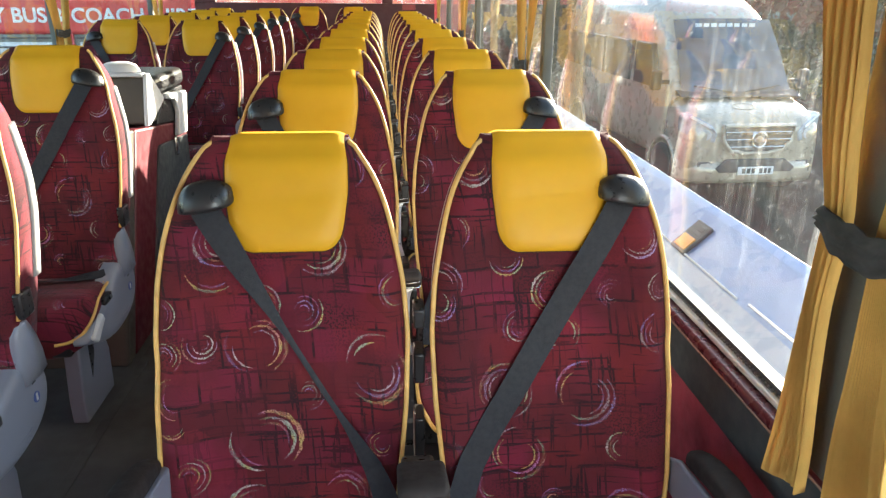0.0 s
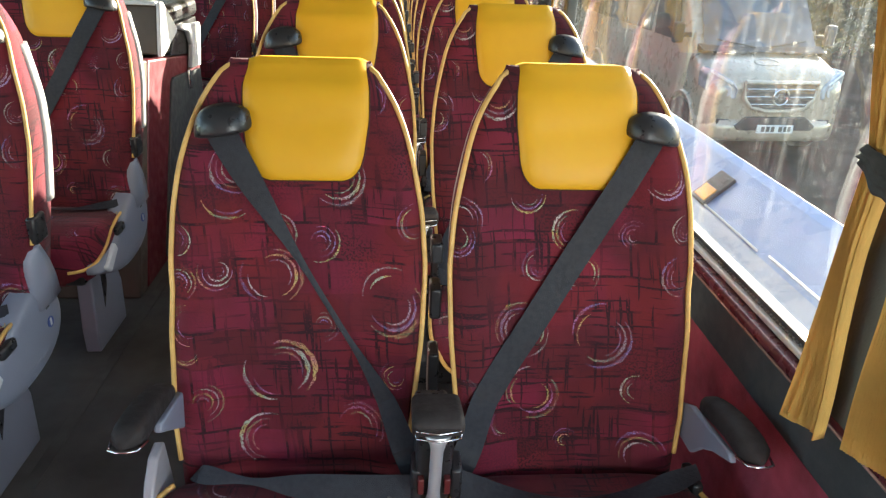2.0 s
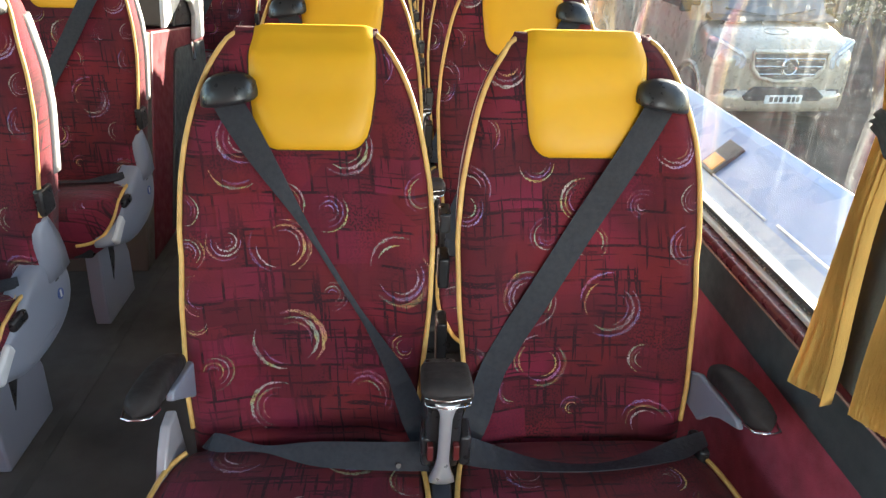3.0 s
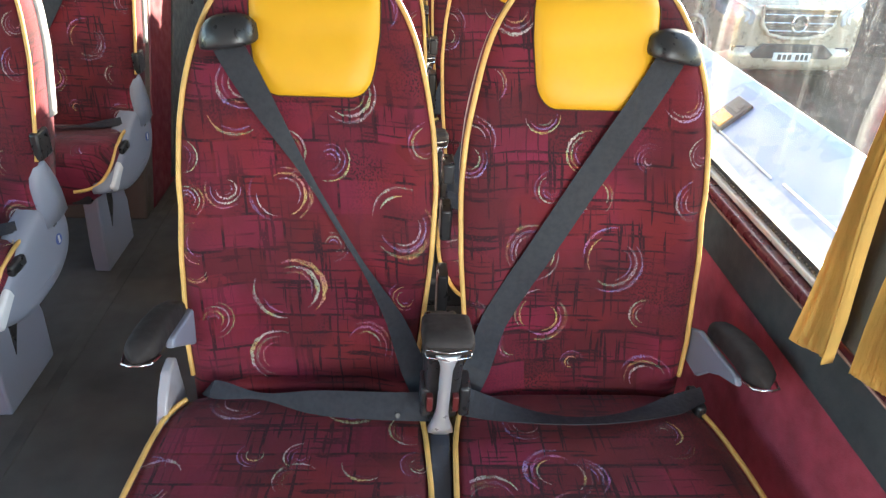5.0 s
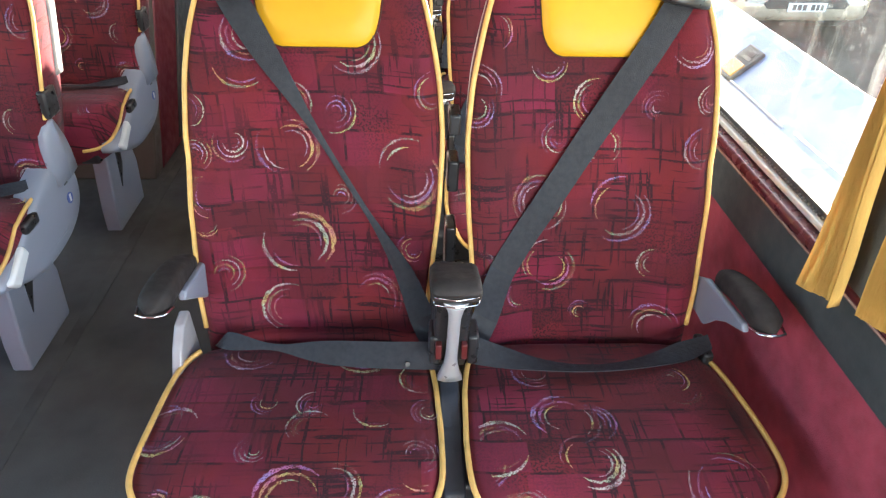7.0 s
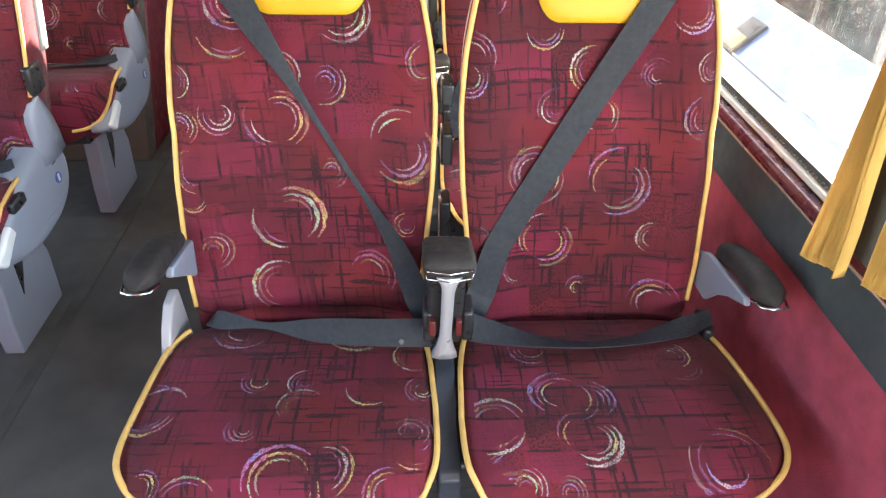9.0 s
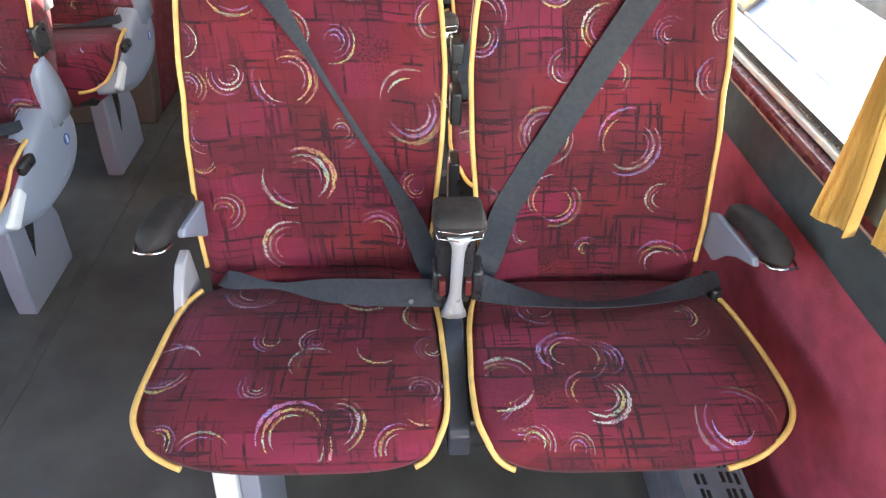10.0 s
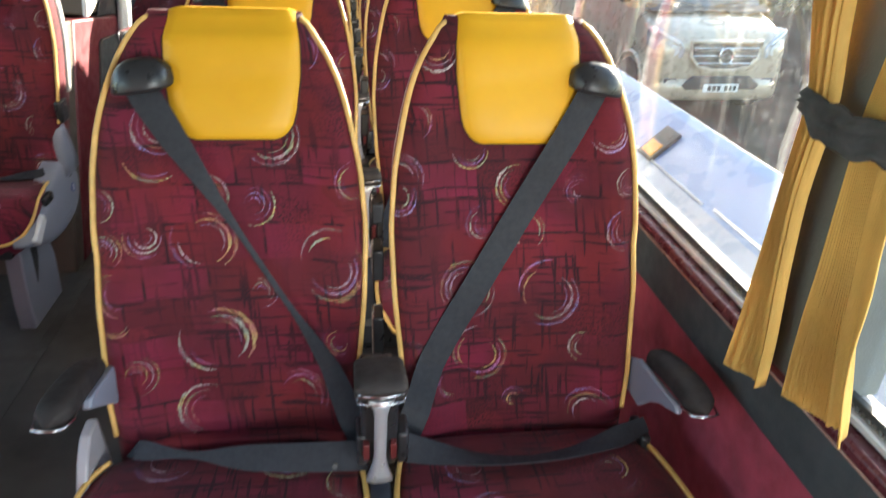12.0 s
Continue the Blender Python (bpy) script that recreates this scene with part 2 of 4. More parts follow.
SILVER = plain("silver sill", (0.58, 0.58, 0.59), 0.38, metal=0.25, vary=0.12, scale=10)
TEETH = plain("grey glazing strip", (0.13, 0.13, 0.13), 0.5, vary=0.2, scale=30)
BEAD = plain("copper-brown bead", (0.26, 0.15, 0.12), 0.35, metal=0.4, vary=0.2, scale=10)
CEIL = plain("ceiling lining", (0.36, 0.35, 0.33), 0.9, vary=0.1, scale=6)
def cloth_material(name, colour, through=0.42):
    m = Nodes(name)
    col = m.ramp(m.noise(9.0, 5.0), (0.3, tuple(c * 0.8 for c in colour)), (0.7, tuple(min(1, c * 1.12) for c in colour)))
    m.put(m.b.inputs["Base Color"], col)
    m.put(m.b.inputs["Roughness"], 0.8)
    m.bump(m.noise(500.0, 2.0, m.coords((1, 1, 0.3))), 0.4, 0.002)
    tr = m.node("ShaderNodeBsdfTranslucent")
    m.put(tr.inputs["Color"], col)
    mx = m.node("ShaderNodeMixShader")
    mx.inputs[0].default_value = through
    m.l.new(m.b.outputs[0], mx.inputs[1])
    m.l.new(tr.outputs[0], mx.inputs[2])
    m.l.new(mx.outputs[0], m.out.inputs["Surface"])
    return m.mat


CURTAIN = cloth_material("gold curtain", (0.69, 0.415, 0.105), 0.13)
HEATER = plain("heater cover", (0.16, 0.175, 0.205), 0.5, vary=0.3, scale=14, grain=0.2, grain_scale=240)
TIE = plain("curtain tie", (0.072, 0.074, 0.076), 0.9, spec=0.2, vary=0.3, scale=30, grain=0.3, grain_scale=500)
GLASS = glass_material("coach glass", 0.015, 0.10)
VAN_GLASS = plain("van glass", (0.135, 0.145, 0.16), 0.04, vary=0.5, scale=3, grain=0)
VAN_SIDE_GLASS = plain("van side glass", (0.085, 0.080, 0.068), 0.08, vary=0.3, scale=2, grain=0)
VAN_WHITE = plain("van paint", (0.46, 0.385, 0.285), 0.32, metal=0.3, vary=0.08, scale=3, grain=0, coat=0.8)
VAN_DARK = plain("van trim", (0.03, 0.032, 0.035), 0.45, vary=0.3, scale=12)
CHROME = plain("chrome", (0.75, 0.75, 0.77), 0.12, metal=1.0, vary=0.08, scale=10, grain=0)
LAMP_GLASS = plain("headlamp glass", (0.40, 0.41, 0.42), 0.15, vary=0.5, scale=9, grain=0, coat=0.8)
DECAL = plain("grey decal", (0.17, 0.15, 0.12), 0.5, vary=0.1, scale=10, grain=0)
TYRE = plain("tyre", (0.02, 0.02, 0.02), 0.85, vary=0.3, scale=30)
PLATE = plain("number plate", (0.72, 0.72, 0.70), 0.35, vary=0.05, scale=10, grain=0)
# the blue of the reflected sky is put into the hatch's base colour
HATCH = plain("hatch paint with sky blue", (0.18, 0.275, 0.52), 0.28, vary=0.10, scale=3, grain=0, coat=0.5)
HATCH_PALE = plain("pale grey paint", (0.31, 0.36, 0.47), 0.3, vary=0.08, scale=3, grain=0, coat=0.5)
COACH_GLASS = plain("pale coach glass", (0.16, 0.17, 0.15), 0.3, vary=0.3, scale=1.5, grain=0)
AMBER = plain("amber lens", (0.80, 0.33, 0.03), 0.2, vary=0.15, scale=60, grain=0, coat=0.8)
RED_PAINT = plain("red coach paint", (0.70, 0.045, 0.040), 0.3, vary=0.15, scale=2, grain=0, coat=0.5)
SIGN_WHITE = plain("white lettering", (0.80, 0.80, 0.78), 0.5, vary=0.05, scale=4, grain=0)
BUTTON_RED = plain("red button", (0.10, 0.016, 0.016), 0.4, vary=0.1, scale=30, grain=0)
SIGN_RED = plain("red sign", (0.24, 0.025, 0.035), 0.4, vary=0.1, scale=10, grain=0)
ASPHALT = plain("wet asphalt", (0.024, 0.025, 0.027), 0.85, vary=0.5, scale=1.2, grain=0.6, grain_scale=60, spec=0.0)
LEAF = cloth_material("dark leaves", (0.10, 0.112, 0.065), 0.45)


# ---- mesh helpers ----
def mesh_of(verts, faces, mat, uvs=None, smooth=True):
    me = bpy.data.meshes.new("mesh")
    me.from_pydata([tuple(v) for v in verts], [], faces)
    if uvs is not None:
        lay = me.uv_layers.new(name="UVMap")
        for lo in me.loops:
            lay.data[lo.index].uv = uvs[lo.vertex_index]
    me.materials.append(mat)
    if smooth:
        me.polygons.foreach_set("use_smooth", [True] * len(me.polygons))
    bm = bmesh.new()
    bm.from_mesh(me)
    bmesh.ops.recalc_face_normals(bm, faces=bm.faces)
    bm.to_mesh(me)
    bm.free()
    me.update()
    return me


def part(name, me, parent=None, label="", kind="", m=None):
    """Links a mesh as one object under its thing or part."""
    ob = new(name, me)
    ob.parent = parent
    if m is not None:
        ob.matrix_basis = m
    return tagged(ob, label=label, kind=kind)


def thing(name, label, category, group="", kind="", m=None):
    ob = new(name)
    if m is not None:
        ob.matrix_basis = m
    return tagged(ob, label, category, group, kind)


def loft(loops, mat, cap=True, uvs=None, smooth=True, closed=True):
    """Skin of equal-length loops of points."""
    k = len(loops[0])
    verts = [p for lp in loops for p in lp]
    faces = []
    for i in range(len(loops) - 1):
        for j in range(k if closed else k - 1):
            a, b = i * k + j, i * k + (j + 1) % k
            faces.append((a, b, b + k, a + k))
    if cap:
        faces.append(tuple(range(k)))
        faces.append(tuple(range((len(loops) - 1) * k, len(loops) * k)))
    me = mesh_of(verts, faces, mat, uvs, smooth)
    if cap and smooth:
        for poly in me.polygons:
            if len(poly.vertices) > 4:
                poly.use_smooth = False
    return me


def box_mesh(x0, x1, y0, y1, z0, z1, mat, bevel=0.004, seg=2):
    bm = bmesh.new()
    bmesh.ops.create_cube(bm, size=1.0)
    for v in bm.verts:
        v.co = Vector(((x0, x1)[v.co.x > 0], (y0, y1)[v.co.y > 0], (z0, z1)[v.co.z > 0]))
    if bevel:
        for f in bmesh.ops.bevel(bm, geom=bm.edges[:], offset=bevel, segments=seg, affect="EDGES", profile=0.5)["faces"]:
            f.smooth = True
    me = bpy.data.meshes.new("mesh")
    bm.to_mesh(me)
    bm.free()
    me.materials.append(mat)
    return me


def prism(outline, axis, lo, hi, mat, bevel=0.006, seg=2):
    """An outline in the plane across axis, drawn out from lo to hi, with softened edges."""
    def at(a, b, c):
        return {"x": (c, a, b), "y": (a, c, b), "z": (a, b, c)}[axis]
    bm = bmesh.new()
    low = [bm.verts.new(at(a, b, lo)) for a, b in outline]
    high = [bm.verts.new(at(a, b, hi)) for a, b in outline]
    n = len(outline)
    bm.faces.new(low)
    bm.faces.new(high)
    for i in range(n):
        bm.faces.new((low[i], low[(i + 1) % n], high[(i + 1) % n], high[i]))
    bmesh.ops.recalc_face_normals(bm, faces=bm.faces)
    if bevel:
        for f in bmesh.ops.bevel(bm, geom=bm.edges[:], offset=bevel, segments=seg, affect="EDGES", profile=0.5)["faces"]:
            f.smooth = True
    me = bpy.data.meshes.new("mesh")
    bm.to_mesh(me)
    bm.free()
    me.materials.append(mat)
    return me


def tube(points, r, mat, seg=7, closed=False):
    pts = [Vector(p) for p in points]
    loops, side = [], None
    n = len(pts)
    for i, p in enumerate(pts):
        a = pts[(i - 1) % n] if closed or i else p
        b = pts[(i + 1) % n] if closed or i < n - 1 else p
        d = (b - a).normalized()
        if side is None:
            side = d.cross(Vector((0, 1, 0.02)) if abs(d.y) < 0.9 else Vector((0, 0, 1)))
        side = (side - d * side.dot(d)).normalized()
        up = side.cross(d)
        loops.append([p + r * (math.cos(t) * side + math.sin(t) * up) for t in [2 * math.pi * k / seg for k in range(seg)]])
    if closed:
        loops.append(loops[0])
    return loft(loops, mat, cap=not closed)


def ribbon(points, widths, normals, mat, thick=0.0016):
    """A strap: centre line, width and facing at each point."""
    pts = [Vector(p) for p in points]
    loops = []
    for i, p in enumerate(pts):
        d = (pts[min(i + 1, len(pts) - 1)] - pts[max(i - 1, 0)]).normalized()
        nrm = Vector(normals[i])
        nrm = (nrm - d * nrm.dot(d)).normalized()
        s = d.cross(nrm) * widths[i] / 2
        loops.append([p - s, p - s * 0.3 + nrm * 0.0006, p + s * 0.3 + nrm * 0.0006, p + s, p + s - nrm * thick, p - s - nrm * thick])
    return loft(loops, mat, smooth=False)


def lerp(table, t):
    for (a, va), (b, vb) in zip(table, table[1:]):
        if t <= b:
            return va + (vb - va) * max(0.0, (t - a) / (b - a))
    return table[-1][1]


def smooth_lerp(table, t):
    return (lerp(table, t - 0.015) + lerp(table, t) + lerp(table, t + 0.015)) / 3


def step(a, b, x):
    t = min(1.0, max(0.0, (x - a) / (b - a)))
    return t * t * (3 - 2 * t)


# ---- the coach ----
X_R, X_L, Y_F, Y_B, Z_C = 0.62, -2.08, -3.0, 7.3, 2.02
SILL, HEAD = 0.70, 1.78
PILLARS = (-2.5, -0.43, 1.63, 3.69, 5.75)


def build_shell():
    floor = part("floor", box_mesh(X_L, X_R, Y_F, Y_B, -0.08, 0.0, FLOOR, 0), kind="structure", label="dark grey vinyl coach floor, scuffed")
    tagged(floor, category="floor")
    strip = part("trim", box_mesh(-0.965, -0.93, Y_F, Y_B, 0.0005, 0.003, AISLE, 0.001), kind="structure", label="black rubber strip along the aisle floor")
    tagged(strip, category="floor strip")
    ceil = part("ceiling", box_mesh(X_L - 0.1, X_R + 0.1, Y_F, Y_B, Z_C, Z_C + 0.06, CEIL, 0), kind="structure", label="grey fabric coach ceiling")
    tagged(ceil, category="ceiling")
    for side, x, out in (("right", X_R, 1), ("left", X_L, -1)):
        xs = sorted((x, x + out * 0.07))
        wall = thing("wall_" + side, "wine carpeted coach side wall with dark trim under the windows", "wall", kind="structure")
        part("lower_panel", box_mesh(*xs, Y_F, Y_B, -0.08, 0.555, WINE, 0), wall)
        part("dark_panel", box_mesh(*sorted((x - out * 0.004, x + out * 0.07)), Y_F, Y_B, 0.557, 0.662, DARK_TRIM, 0.002), wall, "dark grey panel under the sill")
        part("upper_panel", box_mesh(*xs, Y_F, Y_B, HEAD, Z_C, CEIL, 0), wall)
        part("rail", box_mesh(*sorted((x - out * 0.022, x + out * 0.01)), Y_F, Y_B, 0.672, 0.694, RAIL, 0.008, 3), wall, "glossy plum sill rail")
        part("bead", tube([(x - out * 0.014, Y_F, 0.667), (x - out * 0.014, Y_B, 0.667)], 0.0030, BEAD, 6), wall, "thin copper-brown bead")
        part("sill_core", box_mesh(*sorted((x + out * 0.014, x + out * 0.070)), Y_F, Y_B, 0.663, 0.6945, DARK_TRIM, 0), wall)
        part("sill", box_mesh(*sorted((x + out * 0.001, x + out * 0.05)), Y_F, Y_B, 0.696, 0.708, SILVER, 0.003), wall, "bright silver window sill")
        part("seal", box_mesh(*sorted((x + out * 0.012, x + out * 0.024)), Y_F, Y_B, 0.709, 0.722, DARK_TRIM, 0.002), wall, "black rubber glazing seal")
        edges = [Y_F] + [p for p in PILLARS] + [Y_B]
        for p in PILLARS:
            part("pillar", box_mesh(*sorted((x - out * (0.045 if p < 0 else 0.0), x + out * (0.06 if p < 0 else 0.04))), p - (0.075 if p < 0 else 0.035), p + (0.06 if p < 0 else 0.02), 0.709, HEAD, PILLAR, 0.006), wall, "dark grey window pillar")
        for k, (a, b) in enumerate(zip(edges, edges[1:])):
            win = thing("window_%s_%d" % (side, k + 1), "coach side window streaked with dried rain", "window", kind="structure")
            pane = part("pane", box_mesh(x + out * 0.028, x + out * 0.032, a + 0.05, b - 0.05, 0.722, HEAD, GLASS, 0), win)
            pane.visible_shadow = False
    # sawtooth edge of the seal, along the windows the camera passes
    verts, faces = [], []
    y = -1.6
    while y < 1.6:
        k = len(verts)
        verts += [(X_R + 0.010, y, 0.709), (X_R + 0.010, y + 0.006, 0.709), (X_R + 0.026, y + 0.003, 0.709), (X_R + 0.010, y, 0.714), (X_R + 0.010, y + 0.006, 0.714), (X_R + 0.026, y + 0.003, 0.714)]
        faces += [(k, k + 1, k + 2), (k + 3, k + 5, k + 4), (k, k + 3, k + 4, k + 1), (k + 1, k + 4, k + 5, k + 2), (k + 2, k + 5, k + 3, k)]
        y += 0.011
    teeth = part("seal_teeth", mesh_of(verts, faces, TEETH, smooth=False), bpy.data.objects["wall_right"], "toothed black glazing strip")
    # rear wall with its window, and an added unseen front wall that blocks daylight
    rear = thing("wall_rear", "wine panelled rear wall of the coach with a wide window", "wall", kind="structure")
    part("lower_panel", box_mesh(X_L, X_R, Y_B, Y_B + 0.08, -0.08, 1.200, REAR_WINE, 0), rear)
    part("upper_panel", box_mesh(X_L, X_R, Y_B, Y_B + 0.08, HEAD, Z_C, CEIL, 0), rear)
    part("post", box_mesh(0.02, 0.14, Y_B - 0.01, Y_B + 0.07, 1.201, HEAD, REAR_WINE, 0.006), rear)
    part("post", box_mesh(-2.08, -1.85, Y_B - 0.01, Y_B + 0.07, 1.201, HEAD, REAR_WINE, 0.006), rear)
    pane = part("pane", box_mesh(X_L + 0.2, X_R, Y_B + 0.03, Y_B + 0.034, 1.201, HEAD, GLASS, 0), rear)
    pane.visible_shadow = False
    notice = part("notice", box_mesh(0.25, 0.40, Y_B - 0.02, Y_B - 0.012, 1.130, 1.195, SIGN_RED, 0.001), rear, "small red notice")
    # solid, no windscreen: added to keep daylight from ahead off the seats
    front = thing("front_light_block", "plain wine panel added out of view to block light from the front", "wall", kind="structure")
    part("lower_panel", box_mesh(X_L, X_R, Y_F - 0.08, Y_F, -0.08, HEAD - 0.002, REAR_WINE, 0), front)
    part("upper_panel", box_mesh(X_L, X_R, Y_F - 0.08, Y_F, HEAD, Z_C, CEIL, 0), front)


build_shell()

# ---- double seats ----
SEAT_L, SEAT_R = -0.237, 0.235
HALF = [(0.36, 0.180), (0.42, 0.186), (0.50, 0.194), (0.55, 0.199), (0.66, 0.210), (0.78, 0.215), (0.87, 0.208), (0.94, 0.195), (0.99, 0.182), (1.03, 0.166), (1.06, 0.149), (1.085, 0.130), (1.105, 0.112)]
LEAN_BACK = [(0.36, -0.185), (0.42, -0.170), (0.50, -0.152), (0.58, -0.138), (0.66, -0.124), (0.75, -0.100), (0.86, -0.070), (0.94, -0.050), (1.02, -0.022), (1.07, -0.003), (1.086, 0.006), (1.096, 0.024), (1.102, 0.05)]
THICK = [(0.36, 0.10), (0.60, 0.115), (0.85, 0.105), (1.00, 0.085), (1.07, 0.062), (1.102, 0.012)]


FLARE = {"outer": 1.0}
OUTER = [(0.36, 0.032), (0.50, 0.029), (0.62, 0.013), (0.74, 0.0)]


def back_half(z, s=-1):
    """Half the width of a backrest; s: +1 on its outer side, -1 beside its neighbour."""
    return smooth_lerp(HALF, z) + (lerp(OUTER, z) * FLARE["outer"] if s > 0 else 0.0)


def back_front(x, z, out):
    """The front face of a backrest at x from its middle; out: +1 where its outer side is towards +x."""
    u = min(1.0, abs(x) / back_half(z, x * out))
    y = smooth_lerp(LEAN_BACK, z)
    bolster = 0.016 * step(0.45, 0.85, u) * (1 - step(0.92, 1.04, z))
    return y - bolster + 0.013 * max(0.0, (u - 0.84) / 0.16) ** 2


def cushion_edge(a, out, outer=0.266):
    """The outline of a cushion; out: +1 where its outer side is towards +x."""
    c, s = math.cos(a), math.sin(a)
    outward = c * out > 0
    n = 2 / (5.5 if s > 0 else (3.0 if outward else 4.2))
    half = (outer - (0.006 if out < 0 else 0.0)) if outward else (0.207 if out < 0 else 0.224)
    flat = n * (1.0 if s > 0 else 0.62)
    y = -0.390 + (0.202 if s > 0 else (0.204 if out < 0 else 0.211)) * math.copysign(abs(s) ** flat, s)
    return half * (1 - ((0.030 if out < 0 else 0.07) if outward else (0.055 if out < 0 else 0.075)) * step(-0.42, -0.19, y)) * math.copysign(abs(c) ** n, c), y


def cushion_top(x, y):
    u = min(1.0, max(abs(x) / 0.235, abs(y + 0.39) / 0.205))
    return 0.432 + 0.09 * (-0.40 - y) * (1 if y < -0.40 else 0.6) - 0.016 * u ** 4 - 0.05 * step(-0.50, -0.64, y) * 0.5


def make_back(cx, mat, out):
    zs = [0.36 + 0.62 * i / 22 for i in range(23)] + [0.98 + 0.095 * (i + 1) / 10 for i in range(10)] + [1.083, 1.090, 1.096, 1.100, 1.102]
    us = [-1 + 2 * i / 26 for i in range(27)]
    loops, uvs = [], []
    for z in zs:
        wl, wr = back_half(z, -out), back_half(z, out)
        th = lerp(THICK, z)
        row = [(cx + u * (wr if u > 0 else wl), back_front(u * (wr if u > 0 else wl), z, out), z) for u in us]
        ye = row[0][1]
        yb = smooth_lerp(LEAN_BACK, z) + th
        ring = [(cx + wr, ye + 0.5 * (yb - ye), z), (cx + wr * 0.97, yb - 0.008, z), (cx + wr * 0.85, yb, z), (cx, yb, z), (cx - wl * 0.85, yb, z), (cx - wl * 0.97, yb - 0.008, z), (cx - wl, ye + 0.5 * (yb - ye), z)]
        loops.append(row + ring)
        uvs += [(p[0] + p[1] * 0.3, z) for p in row] + [(p[0] + p[1], z) for p in ring]
    return loft(loops, mat, uvs=uvs)


HEAD_SHIFT, HEAD_LOW = {-1: 0.013, 1: 0.0}, {-1: 0.920, 1: 0.911}


def headrest_half(z, low_z):
    """Half the width of the leather face at a height."""
    low = min(1.0, max(0.0, z - low_z) / 0.062)
    w = (0.0975 + 0.0065 * step(0.95, 1.03, z)) * (0.60 + 0.40 * (1 - (1 - low) ** 2.4) ** 0.55)
    return w * (1 - 0.06 * step(1.06, 1.10, z))


def make_headrest(cx, low_z):
    """The padded leather face of the head end, rolled over the top."""
    zs = [low_z + 0.002 * i for i in range(6)] + [low_z + 0.012 + (1.073 - low_z) * i / 20 for i in range(21)] + [1.091, 1.097, 1.101, 1.1035]
    us = [-1 + 2 * i / 28 for i in range(29)]
    verts, faces = [], []
    for i, z in enumerate(zs):
        w = headrest_half(z, low_z)
        for u in us:
            near = min(1.0, (1 - abs(u)) / 0.42) * min(1.0, max(0.0, z - low_z) / 0.06)
            edge = min(1.0, (1 - abs(u)) / 0.12)
            puff = 0.0012 + 0.0125 * math.sqrt(max(0.0, 1 - (1 - near) ** 2)) * (1 - 0.45 * step(1.05, 1.10, z))
            puff -= 0.0014 * math.exp(-((z - 1.012 - 0.010 * u) / 0.014) ** 2) * near
            verts.append((cx + u * w, back_front(u * w * 0.8, z, 1) - puff, z + (0.005 * edge if z > 1.086 else 0)))
    last = len(zs)
    for u in us:
        edge = min(1.0, (1 - abs(u)) / 0.12)
        verts.append((cx + u * 0.098, 0.080, 1.097 + 0.005 * edge))
    for u in us:
        verts.append((cx + u * 0.098, 0.095, 1.045))
    k = len(us)
    for i in range(last + 1):
        for j in range(k - 1):
            faces.append((i * k + j, i * k + j + 1, (i + 1) * k + j + 1, (i + 1) * k + j))
    return mesh_of(verts, faces, LEATHER)


def headrest_seam(cx, low_z):
    """The sunk stitched line round the leather face."""
    zs = [1.072 - (1.062 - low_z) * i / 24 for i in range(25)] + [low_z + d for d in (0.0075, 0.0045, 0.0020)]
    side = [(headrest_half(z, low_z) + 0.0012, z) for z in zs]
    line = [(-w, z) for w, z in side] + [(side[-1][0] * (i / 8 - 1), low_z - 0.0005) for i in range(1, 16)] + [(w, z) for w, z in reversed(side)]
    return tube([(cx + w, back_front(w * 0.9, z, 1) - 0.0022, z) for w, z in line], 0.0011, SEAM, 5)


def make_cushion(cx, mat, out, outer, deep):
    angles = [2 * math.pi * k / 72 for k in range(72)]
    loops, uvs = [], []
    for s in (0.05, 0.2, 0.35, 0.5, 0.65, 0.78, 0.88, 0.95, 0.985, 1.0):
        lp = []
        for a in angles:
            ex, ey = cushion_edge(a, out, outer)
            x, y = ex * s, -0.39 + (ey + 0.39) * s
            lp.append((cx + x, y, cushion_top(x, y) - (0.012 * ((s - 0.88) / 0.12) ** 2 if s > 0.88 else 0)))
        loops.append(lp)
    for s, drop in ((0.996, 0.022), (0.978, 0.036), (0.945, 0.048), (0.88, 0.057), (0.78, 0.062)):
        lp = []
        for a in angles:
            ex, ey = cushion_edge(a, out, outer)
            lp.append((cx + ex * s, -0.39 + (ey + 0.39) * s, cushion_top(ex, ey) - drop * deep))
        loops.append(lp)
    for lp in loops:
        uvs += [(p[0] + 0.2 * (p[2] - 0.42), p[1] + 0.9 + (p[2] - 0.42)) for p in lp]
    return loft(loops, mat, uvs=uvs)


# the arcs of a woven motif: radius, angle of its middle from the motif's turn, sweep, width, shift along its middle
MOTIFS = (
    ((1.0, 0, 150, 0.11, 0.0), (0.74, 40, 200, 0.10, 0.0), (0.48, 75, 250, 0.12, 0.0), (0.26, 100, 170, 0.09, 0.0)),
    ((1.0, 0, 165, 0.13, 0.0), (0.78, 10, 170, 0.12, 0.0), (0.56, 24, 150, 0.08, 0.0)),
    ((1.0, 0, 165, 0.16, 0.0), (0.78, -8, 185, 0.13, 0.0), (0.58, 14, 150, 0.09, 0.0), (1.0, 178, 110, 0.12, 0.28), (0.80, 192, 80, 0.09, 0.22)),
    ((1.0, 0, 120, 0.13, 0.0), (0.80, 16, 85, 0.08, 0.0)),
)


